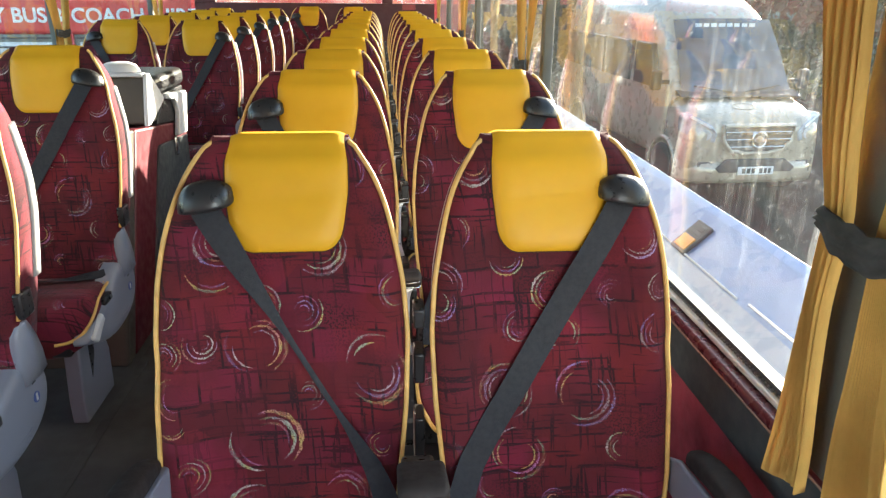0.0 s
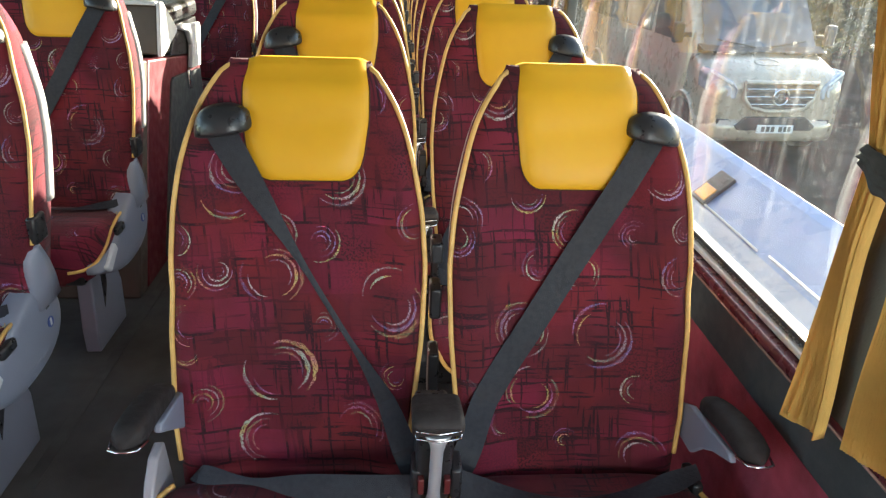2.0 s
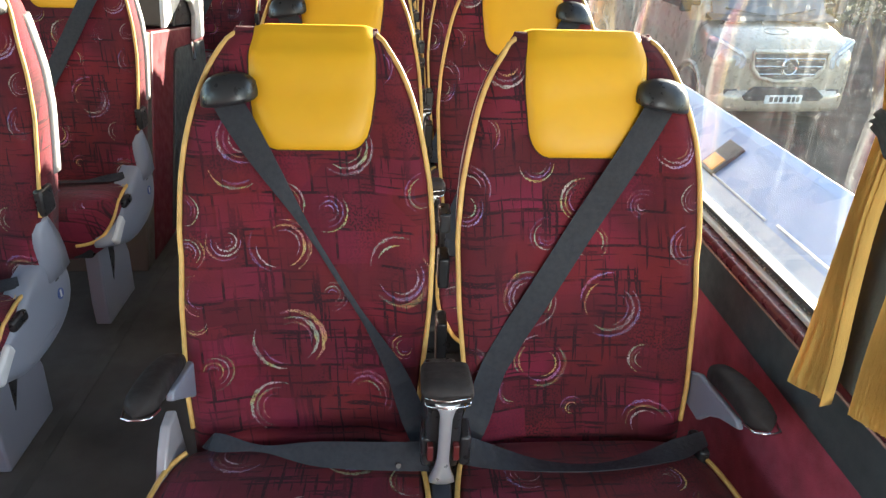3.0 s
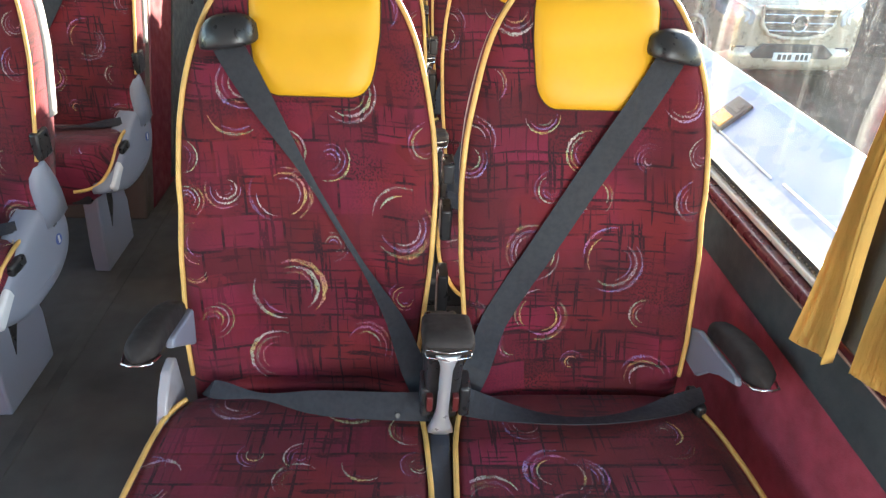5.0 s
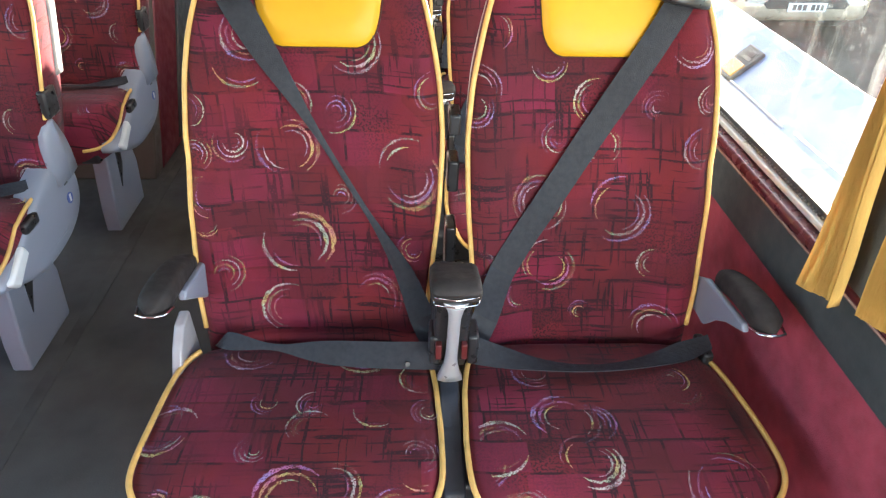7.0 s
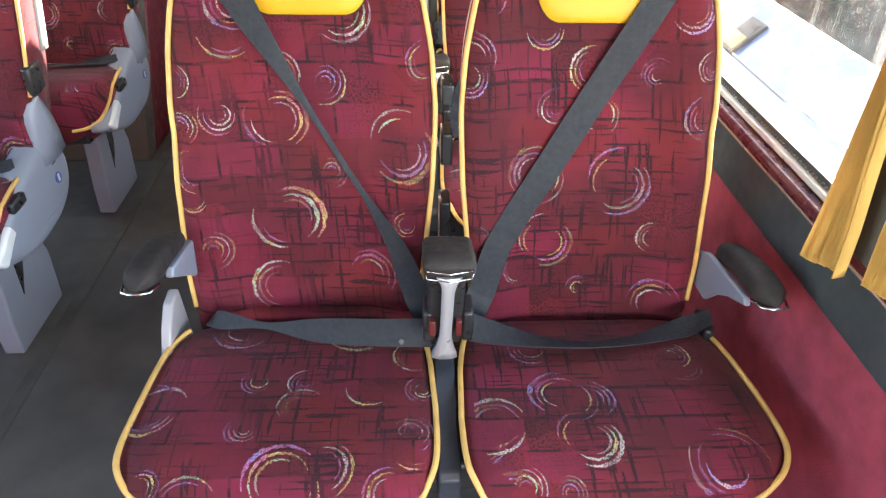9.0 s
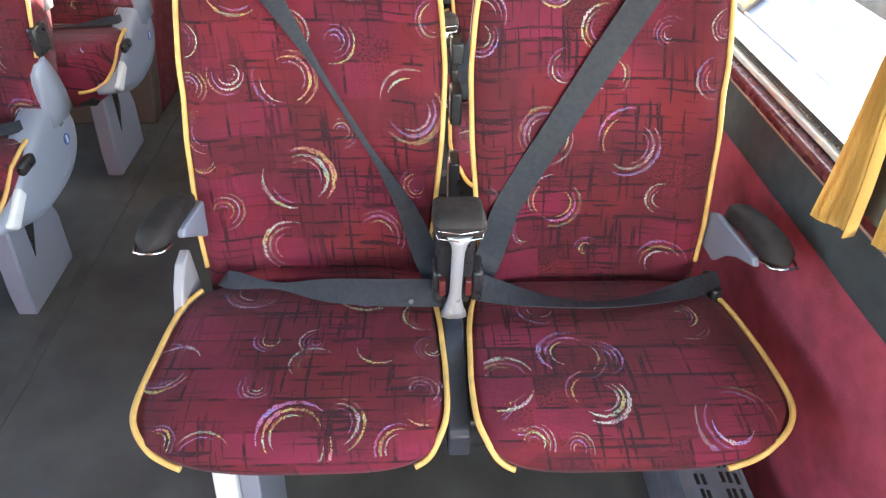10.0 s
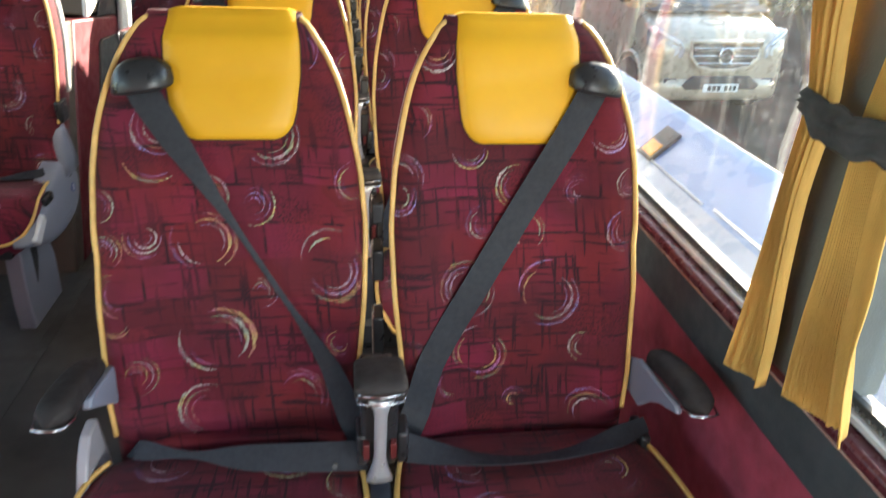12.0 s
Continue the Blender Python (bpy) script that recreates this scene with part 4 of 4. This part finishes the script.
# ---- curtains ----
def curtain(x, rows, pleats, depth, seed, share=1.0, below=9.0, slope=0.0):
    """Hanging cloth: rows of (z, y start, y end); pleats over a share of its width, opening below a height."""
    rnd = random.Random(seed)
    cols = int(pleats * 8 / share)
    verts, faces = [], []
    n = 44
    zs = [rows[0][0] + (rows[-1][0] - rows[0][0]) * i / n for i in range(n + 1)]
    tab0 = [(-r[0], r[1]) for r in rows]
    tab1 = [(-r[0], r[2]) for r in rows]
    offs = [rnd.uniform(0.7, 1.3) for _ in range(pleats + 2)]
    for z in zs:
        a, b = smooth_lerp(tab0, -z), smooth_lerp(tab1, -z)
        for j in range(cols + 1):
            f = j / cols
            ph = f / share * pleats
            tri = abs((ph % 1.0) * 2 - 1) * 2 - 1
            d = depth * offs[int(min(ph, pleats))] * tri
            if ph >= pleats:
                d = -depth + 0.014 * math.sin((f - share) / max(0.001, 1 - share) * math.pi * 1.5)
            d *= 0.18 + 0.82 * (1 - step(below - 0.16, below, z))
            hem = slope * f - 0.006 * tri * (1 if pleats < 9 else 0.3)
            verts.append((x + d + 0.004 * math.sin(7 * z + 5 * f), a + (b - a) * f, z + hem * max(0.0, 1 - (z - rows[-1][0]) / 0.25)))
    k = cols + 1
    for i in range(n):
        for j in range(cols):
            faces.append((i * k + j, i * k + j + 1, (i + 1) * k + j + 1, (i + 1) * k + j))
    me = mesh_of(verts, faces, CURTAIN)
    me.set_sharp_from_angle(angle=radians(40))
    return me


def solid_cloth(ob):
    md = ob.modifiers.new("cloth", "SOLIDIFY")
    md.thickness = 0.002


def make_curtain(side, p):
    p -= 0.055 if side > 0 else 0.135
    x = 0.545 if side > 0 else X_L + 0.075
    cur = thing("curtain", "gold pleated coach curtain gathered by a dark tie", "curtain", "gold window curtains")
    ob = part("curtain_half", curtain(x, [(1.76, p + 0.215, p + 0.115), (1.34, p + 0.178, p + 0.098), (1.16, p + 0.125, p + 0.068), (1.085, p + 0.095, p + 0.048), (0.97, p + 0.100, p + 0.052), (0.85, p + 0.102, p + 0.040), (0.75, p + 0.105, p + 0.028), (0.672, p + 0.112, p + 0.026)], 5, 0.011, 3, slope=0.030), cur)
    solid_cloth(ob)
    ob = part("curtain_half", curtain(x, [(1.76, p - 0.03, p - 0.20), (1.34, p - 0.02, p - 0.175), (1.16, p - 0.002, p - 0.105), (1.085, p + 0.006, p - 0.080), (0.97, p + 0.000, p - 0.092), (0.85, p - 0.008, p - 0.113), (0.722, p - 0.022, p - 0.150)], 15, 0.007, 4, 0.62, 0.93, 0.030), cur)
    solid_cloth(ob)
    loops = []
    for i in range(33):
        f = i / 32
        y = p + 0.080 - 0.190 * f
        bow = -side * (0.008 * math.sin(math.pi * f) + 0.022)
        z = 1.083 - 0.012 * math.sin(math.pi * f) + 0.002 * math.sin(19 * f)
        half = 0.013 + 0.010 * step(0.0, 0.25, f) + 0.0015 * math.sin(31 * f + 1)
        ring = []
        for k in range(13):
            g = k / 6 - 1
            fold = 0.0026 * math.cos(9.5 * g + 2.2 * math.sin(5 * f) + 1.2) + 0.0012 * math.sin(24 * g + 14 * f)
            ring.append((x + bow - side * (0.005 * (1 - g * g) + fold), y, z + half * g))
        loops.append(ring + [(x + bow + side * 0.006, y, z + half * 0.8), (x + bow + side * 0.006, y, z - half * 0.8)])
    part("tie_band", loft(loops, TIE), cur, "dark cloth tie band")
    return cur


for p in PILLARS[1:]:
    make_curtain(1, p)
for p in PILLARS[1:]:
    make_curtain(-1, p)


# ---- stair console across the aisle ----
def make_console():
    con = thing("stair_console", "wine and black stairwell console with a pale moulded top", "console")
    part("body", prism([(1.30, 0.0), (1.64, 0.82), (2.37, 0.73), (2.37, 0.0)], "x", -1.55, -0.990, WINE_TRIM, 0.010), con, "wine panelled body")
    part("end_panel", prism([(1.21, 0.0), (1.55, 0.825), (1.638, 0.818), (1.298, 0.0)], "x", -1.55, -0.992, SHELL_BROWN, 0.008), con, "brown-grey end panel")
    door = part("side_panel", prism([(1.875, 0.690), (1.905, 0.703), (2.335, 0.667), (2.335, 0.03), (1.53, 0.03)], "x", -0.994, -0.980, DARK_TRIM, 0.004), con, "dark grey inset door")
    part("handle", box_mesh(-0.982, -0.966, 2.09, 2.125, 0.615, 0.700, CHROME, 0.006), door, "bright latch handle")
    part("head_block", prism([(1.770, 0.815), (1.835, 1.000), (1.90, 0.985), (2.00, 0.885), (1.94, 0.800)], "x", -1.55, -0.992, SHELL_BROWN, 0.010), con, "brown-grey head block")
    part("moulded_cap", prism([(1.762, 0.808), (1.828, 1.012), (1.865, 1.014), (2.025, 0.892), (2.010, 0.875), (1.805, 0.808)], "x", -0.994, -0.976, PALE, 0.006, 3), con, "pale grey moulded cap")
    part("cap_edge", prism([(1.815, 1.002), (1.822, 1.016), (1.875, 1.016), (1.905, 0.992)], "x", -1.55, -0.9945, PALE, 0.004), con, "pale cap edge")
    part("cap_dome", loft([[(-1.13 + 0.085 * s * math.cos(a), 1.96 + 0.11 * s * math.sin(a), 0.985 + 0.065 * h) for a in [2 * math.pi * k / 24 for k in range(24)]] for s, h in ((1.0, 0.0), (0.96, 0.4), (0.82, 0.75), (0.55, 0.94), (0.2, 1.0))], PALE), con, "pale domed lid")
    part("tray_top", box_mesh(-1.36, -0.984, 1.905, 2.41, 0.905, 0.986, BLACK, 0.028, 3), con, "black padded tray top")
    part("black_infill", prism([(1.92, 0.790), (2.02, 0.884), (2.08, 0.903), (2.37, 0.903), (2.37, 0.735)], "x", -1.30, -0.988, BLACK, 0.004), con, "black panel under the tray")
    part("grab_bracket", prism([(2.025, 0.905), (2.335, 0.882), (2.345, 0.86), (2.285, 0.69), (2.135, 0.70), (2.185, 0.80), (2.145, 0.862), (2.030, 0.885)], "x", -0.986, -0.962, PALE, 0.006), con, "pale grab bracket")
    return con


make_console()


def make_vent():
    """Grey ribbed heater cover on the floor by the wall."""
    vent = thing("heater_cover", "grey slotted heater cover on the floor under the seat", "heater")
    cover = part("cover", prism([(-1.02, 0.0), (-1.02, 0.150), (-1.00, 0.165), (-0.12, 0.165), (-0.12, 0.0)], "x", 0.430, 0.552, HEATER, 0.006), vent)
    for x in (0.433, 0.546):
        part("edge_lip", box_mesh(x - 0.002, x + 0.005, -1.00, -0.13, 0.164, 0.169, HEATER, 0.001), cover, "raised edge lip")
    rnd = random.Random(12)
    dash = box_mesh(-0.0034, 0.0034, -0.011, 0.011, 0.1635, 0.1658, BLACK, 0)
    for x in (0.465, 0.477, 0.512, 0.523, 0.537):
        for j in range(24):
            part("slot", dash, cover, m=pose(x + rnd.uniform(-0.001, 0.001), -0.975 + 0.034 * j + rnd.uniform(-0.003, 0.003), 0))


make_vent()


# ---- outside, window side: raised locker hatch, minibus, yard ----
def make_hatch():
    hatch = thing("locker_hatch", "luggage locker hatch raised beside the coach, tinted with reflected sky blue", "hatch")
    prof = [(0.735, 0.430), (0.84, 0.520), (0.845, 0.532), (0.90, 0.575), (1.02, 0.685), (1.045, 0.702), (1.052, 0.690), (0.91, 0.552), (0.74, 0.405)]
    part("panel", prism([(a, b) for a, b in prof], "y", -2.4, 3.6, HATCH, 0.003), hatch)
    part("crease", tube([(0.905, 0.41, 0.586), (0.905, 3.58, 0.586)], 0.0035, SIGN_WHITE), hatch, "bright crease strip")
    part("crease", tube([(0.924, -2.38, 0.604), (0.912, 0.36, 0.592)], 0.0035, SIGN_WHITE), hatch, "bright crease strip")
    part("middle_panel", prism([(0.848, 0.5345), (0.902, 0.5765), (0.899, 0.5810), (0.845, 0.5390)], "y", -2.38, 3.58, HATCH_PALE, 0), hatch, "paler middle strip")
    for y in (-0.35, 0.42, 1.75):
        part("seam", tube([(0.80, y, 0.494), (0.868, y + 0.02, 0.554)], 0.003, SILVER), hatch, "pale panel seam")
    part("lower_panel", prism([(0.742, 0.437), (0.836, 0.5180), (0.833, 0.5225), (0.739, 0.4415)], "y", -2.38, 3.58, HATCH_PALE, 0), hatch, "paler lower strip")
    lamp = part("side_lamp", prism([(0.903, 0.578), (0.990, 0.658), (0.984, 0.668), (0.897, 0.588)], "y", 0.744, 0.842, VAN_DARK, 0.004), hatch, "black side lamp frame")
    part("lens", prism([(0.908, 0.590), (0.944, 0.623), (0.939, 0.630), (0.903, 0.597)], "y", 0.755, 0.831, AMBER, 0.003), lamp, "amber lens")
    part("recess", prism([(0.952, 0.630), (0.980, 0.656), (0.976, 0.662), (0.948, 0.636)], "y", 0.758, 0.828, DARK_TRIM, 0.002), lamp, "grey inset plate")
    part("knob", prism([(0.962, 0.640), (0.976, 0.653), (0.972, 0.660), (0.958, 0.647)], "y", 0.764, 0.796, BLACK, 0.002), lamp, "black knob")
    return hatch


make_hatch()
GROUND = -1.38
part("ground", box_mesh(-400, 400, -400, 400, GROUND - 0.5, GROUND, ASPHALT, 0), kind="structure", label="wet dark asphalt yard")


def wheel(van, x, y, z, r):
    loops = []
    for yy, rr in ((-0.11, 0.62), (-0.11, 0.95), (-0.08, 1.0), (0.08, 1.0), (0.11, 0.95), (0.11, 0.62)):
        loops.append([(x + yy, y + r * rr * math.cos(a), z + r * rr * math.sin(a)) for a in [2 * math.pi * k / 32 for k in range(32)]])
    w = part("wheel", loft(loops, TYRE), van, "black tyre")
    rim = []
    for yy, rr in ((-0.10, 0.60), (-0.07, 0.50), (-0.085, 0.25), (-0.09, 0.05)):
        rim.append([(x + yy, y + r * rr * math.cos(a), z + r * rr * math.sin(a)) for a in [2 * math.pi * k / 32 for k in range(32)]])
    part("rim", loft(rim, ALU), w, "silver rim")
    for k in range(8):
        a = 2 * math.pi * k / 8
        part("rim_hole", box_mesh(x - 0.082, x - 0.078, y + 0.4 * r * math.cos(a) - 0.03, y + 0.4 * r * math.cos(a) + 0.03, z + 0.4 * r * math.sin(a) - 0.03, z + 0.4 * r * math.sin(a) + 0.03, VAN_DARK, 0), w)


def swept(me):
    """Bends a front lamp back round the corner of the nose."""
    for v in me.vertices:
        v.co.y += 1.0 * max(0.0, abs(v.co.x) - 0.57) ** 2
    return me


def make_van():
    """A white high-roof minibus, nose towards -y, built round its own origin on the ground."""
    van = thing("minibus", "white high-roof minibus parked on the wet yard", "minibus", m=pose(5.05, 7.75, GROUND, 0, 0, 3))
    # side profile stations: y, half width low, half width high, floor, roof
    def hull(stations, mat):
        loops = []
        for y, wl, wh, z0, z1 in stations:
            lp = []
            for a in [2 * math.pi * k / 36 for k in range(36)]:
                c, s = math.cos(a), math.sin(a)
                cc, ss = math.copysign(abs(c) ** 0.32, c), math.copysign(abs(s) ** 0.32, s)
                t = (ss + 1) / 2
                lp.append(((wl + (wh - wl) * t) * cc, y, z0 + (z1 - z0) * t))
            loops.append(lp)
        return loft(loops, mat)
    body = part("body", hull([(0.02, 0.84, 0.80, 0.42, 0.98), (0.06, 0.94, 0.90, 0.36, 1.10), (0.18, 0.985, 0.95, 0.33, 1.20), (0.45, 0.99, 0.96, 0.32, 1.30), (0.80, 0.99, 0.95, 0.32, 1.41)], VAN_WHITE), van)
    part("cabin", hull([(0.75, 0.99, 0.92, 0.34, 1.44), (1.15, 0.99, 0.84, 0.34, 2.00), (1.55, 0.99, 0.80, 0.34, 2.48), (1.95, 0.99, 0.82, 0.34, 2.66), (5.7, 0.99, 0.84, 0.34, 2.72), (5.85, 0.95, 0.80, 0.36, 2.66)], VAN_WHITE), van)
    ws = [[(-0.82, 0.70, 1.42), (-0.4, 0.66, 1.40), (0.4, 0.66, 1.40), (0.82, 0.70, 1.42)], [(-0.79, 1.06, 1.95), (-0.4, 1.03, 1.96), (0.4, 1.03, 1.96), (0.79, 1.06, 1.95)], [(-0.75, 1.38, 2.36), (-0.4, 1.34, 2.38), (0.4, 1.34, 2.38), (0.75, 1.38, 2.36)]]
    screen = part("windscreen", loft(ws, VAN_GLASS, cap=False, closed=False), van, "dark windscreen reflecting the sky")
    for sx in (-1, 1):
        part("wiper", tube([(sx * 0.1, 0.64, 1.42), (sx * 0.65, 0.70, 1.50)], 0.010, VAN_DARK), screen)
    for a, b in ((-0.46, -0.36), (-0.33, -0.25), (-0.22, -0.13), (-0.10, 0.0), (0.03, 0.11), (0.14, 0.22), (0.26, 0.34), (0.37, 0.46)):
        part("sun_strip_bar", box_mesh(a, b, 1.255, 1.262, 2.262, 2.316, SIGN_WHITE, 0), screen, "pale bar of lettering")
    bowl = [(-0.51, 1.06), (0.51, 1.06), (0.50, 0.86), (0.38, 0.73), (0.16, 0.68), (-0.16, 0.68), (-0.38, 0.73), (-0.50, 0.86)]
    grille = part("grille", prism(bowl, "y", -0.010, 0.06, VAN_DARK, 0.012), van, "dark grille")
    rim = [(x, -0.012, z) for x, z in bowl]
    part("surround", tube(rim, 0.030, VAN_WHITE, 8, closed=True), grille, "pale moulded surround")
    for z, half in ((0.985, 0.49), (0.885, 0.48), (0.785, 0.41)):
        part("slat", prism([(-half, z), (half, z), (half - 0.02, z - 0.048), (-half + 0.02, z - 0.048)], "y", -0.034, -0.004, CHROME, 0.008), grille, "bright grille bar")
    ringpts = [(0.105 * math.cos(a), -0.045, 0.875 + 0.105 * math.sin(a)) for a in [2 * math.pi * k / 24 for k in range(24)]]
    badge = part("badge", tube(ringpts, 0.014, CHROME, 6, closed=True), grille, "plain bright ring badge")
    part("badge_disc", tube([(0, -0.048, 0.875), (0, -0.030, 0.875)], 0.050, CHROME, 20), badge, "plain bright disc")
    part("cowl", prism([(0.53, 1.365), (0.56, 1.385), (0.70, 1.428), (0.74, 1.44), (0.74, 1.36)], "x", -0.90, 0.90, VAN_DARK, 0.006), van, "black cowl under the windscreen")
    oval = [(0.17 * math.cos(a) - 0.08, 0.33 + 0.075 * math.sin(a), 1.262 + 0.030 * math.sin(a)) for a in [2 * math.pi * k / 28 for k in range(28)]]
    part("bonnet_decal", tube(oval, 0.004, DECAL, 5, closed=True), van, "grey oval decal")
    for sx in (-1, 1):
        lamp = part("headlight", swept(prism([(sx * 0.60, 0.83), (sx * 0.575, 0.96), (sx * 0.66, 1.06), (sx * 0.93, 1.21), (sx * 0.975, 1.13), (sx * 0.965, 0.93), (sx * 0.88, 0.84)], "y", 0.000, 0.26, LAMP_GLASS, 0.025)), van, "clear headlight")
        for bx, bz, br in ((0.74, 0.935, 0.070), (0.875, 0.985, 0.055)):
            part("bulb", swept(tube([(sx * bx, -0.006, bz), (sx * bx, 0.05, bz)], br, SILVER, 16)), lamp, "bright reflector bowl")
        part("lamp_strip", swept(prism([(sx * 0.67, 1.045), (sx * 0.93, 1.185), (sx * 0.945, 1.155), (sx * 0.68, 1.015)], "y", -0.008, 0.01, SIGN_WHITE, 0.003)), lamp, "bright lamp strip")
        part("fog_lamp", box_mesh(sx * 0.72 - 0.09, sx * 0.72 + 0.09, 0.0, 0.06, 0.50, 0.57, VAN_DARK, 0.012), van)
        part("bonnet_vent", box_mesh(sx * 0.50 - 0.22, sx * 0.50 + 0.22, 0.52, 0.63, 1.335, 1.366, VAN_DARK, 0.006), van, "dark bonnet vent")
        arm = part("mirror", box_mesh(sx * 1.13 - 0.075, sx * 1.13 + 0.075, 0.85, 0.96, 1.42, 1.70, VAN_DARK, 0.035, 3), van, "black door mirror")
        part("mirror_arm", box_mesh(sx * 1.02 - 0.10, sx * 1.02 + 0.10, 0.90, 0.95, 1.50, 1.56, VAN_DARK, 0.01), arm)
        for k, (a, b) in enumerate(((1.35, 2.15), (2.35, 3.45), (3.55, 4.6), (4.7, 5.6))):
            part("side_window", prism([(a, 1.40), (b, 1.40), (b, 2.02), (a + (0.22 if k == 0 else 0), 2.02)], "x", sx * 0.905 - 0.045, sx * 0.905 + 0.045, VAN_SIDE_GLASS, 0.02), van, "dark side window")
        for y in (0.75, 4.6):
            wheel(van, sx * 0.90, y, 0.35, 0.35)
            arch = [(sx * 0.985, y + 0.43 * math.cos(a), 0.35 + 0.43 * math.sin(a)) for a in [math.pi * k / 16 for k in range(17)]]
            part("wheel_arch", tube(arch, 0.03, VAN_WHITE), van)
    bl = []
    for x, y in ((-0.99, 0.55), (-0.98, 0.25), (-0.92, 0.06), (-0.75, -0.03), (-0.4, -0.055), (0.4, -0.055), (0.75, -0.03), (0.92, 0.06), (0.98, 0.25), (0.99, 0.55)):
        bl.append([(x, y + 0.03, 0.28), (x, y, 0.34), (x, y - 0.005, 0.46), (x, y + 0.02, 0.55), (x * 0.96, y + 0.10, 0.57), (x * 0.96, y + 0.12, 0.28)])
    part("bumper", loft(bl, VAN_WHITE), van, "pale bumper")
    part("air_intake", prism([(-0.58, 0.49), (-0.42, 0.61), (0.42, 0.61), (0.58, 0.49), (0.52, 0.43), (-0.52, 0.43)], "y", -0.064, 0.0, VAN_DARK, 0.012), van, "dark lower intake")
    plate = part("number_plate", box_mesh(-0.26, 0.26, -0.078, -0.060, 0.40, 0.51, PLATE, 0.003), van, "white number plate with plain dark bars")
    for a, b in ((-0.20, -0.15), (-0.13, -0.08), (-0.06, -0.01), (0.05, 0.10), (0.12, 0.16), (0.18, 0.22)):
        part("plate_bar", box_mesh(a, b, -0.0805, -0.0765, 0.42, 0.49, VAN_DARK, 0), plate)
    return van


make_van()


def make_red_coach():
    bus = thing("red_coach", "red coach with large white lettering parked across the yard", "coach", m=pose(-4.4, 13.2, 0))
    part("upper_body", box_mesh(-6, 6, 0, 2.4, 0.50, 2.2, RED_PAINT, 0.08, 4), bus)
    part("lower_body", box_mesh(-6, 6, 0, 2.4, GROUND + 0.35, -0.25, RED_PAINT, 0.05, 3), bus)
    part("window_core", box_mesh(-5.9, 5.9, 0.06, 2.3, -0.25, 0.50, COACH_GLASS, 0), bus, "grey-green window band")
    for k in range(9):
        x = -6 + 1.5 * k
        part("window_post", box_mesh(max(-6, x - 0.06), min(6, x + 0.06), 0.0, 0.2, -0.26, 0.51, RED_PAINT, 0.01), bus)
        if k < 8:
            part("blind", box_mesh(x + 0.15, x + 1.35, 0.045, 0.055, 0.02, 0.36, PALE, 0.01), bus, "pale seats behind the glass")
            for z in (0.10, 0.25, 0.42):
                part("window_bar", box_mesh(x + 0.08, x + 1.42, 0.030, 0.044, z, z + 0.035, VAN_DARK, 0.004), bus, "dark window bar")
    text = bpy.data.curves.new("lettering", "FONT")
    text.body, text.size, text.extrude, text.offset = "Y BUS & COACH  HIRE", 0.372, 0.004, 0.008
    tmp = new("lettering_tmp", text)
    me = bpy.data.meshes.new_from_object(tmp.evaluated_get(bpy.context.evaluated_depsgraph_get()))
    bpy.data.objects.remove(tmp)
    me.materials.clear()
    me.materials.append(SIGN_WHITE)
    part("lettering", me, bus, "white capital lettering", m=pose(-2.82, -0.012, 0.725, 90, 0, 0))
    for x in (-4.5, 4.2):
        wheel(bus, x, 1.2, GROUND + 0.5, 0.5)


make_red_coach()


def make_hedge():
    """A dark belt of trees behind the yard, seen through wet glass."""
    rnd = random.Random(4)
    verts, faces = [], []
    for _ in range(60000):
        x, y = rnd.uniform(-3, 34), rnd.uniform(17, 21)
        h = 3.6 + 0.5 * math.sin(x * 0.7) + 0.3 * math.sin(x * 1.9 + 1)
        z = GROUND + rnd.random() ** 0.7 * h
        s = rnd.uniform(0.07, 0.20)
        d = Vector((rnd.gauss(0, 1), rnd.gauss(0, 1), rnd.gauss(0, 1))).normalized()
        e = d.orthogonal().normalized()
        f = d.cross(e)
        k = len(verts)
        c = Vector((x, y, z))
        verts += [c - e * s, c + f * s * 0.5, c + e * s, c - f * s * 0.5]
        faces.append((k, k + 1, k + 2, k + 3))
    ob = part("hedge", mesh_of(verts, faces, LEAF, smooth=False), kind="stuff", label="dark leafy belt of bushes behind the yard")
    tagged(ob, category="hedge")


make_hedge()
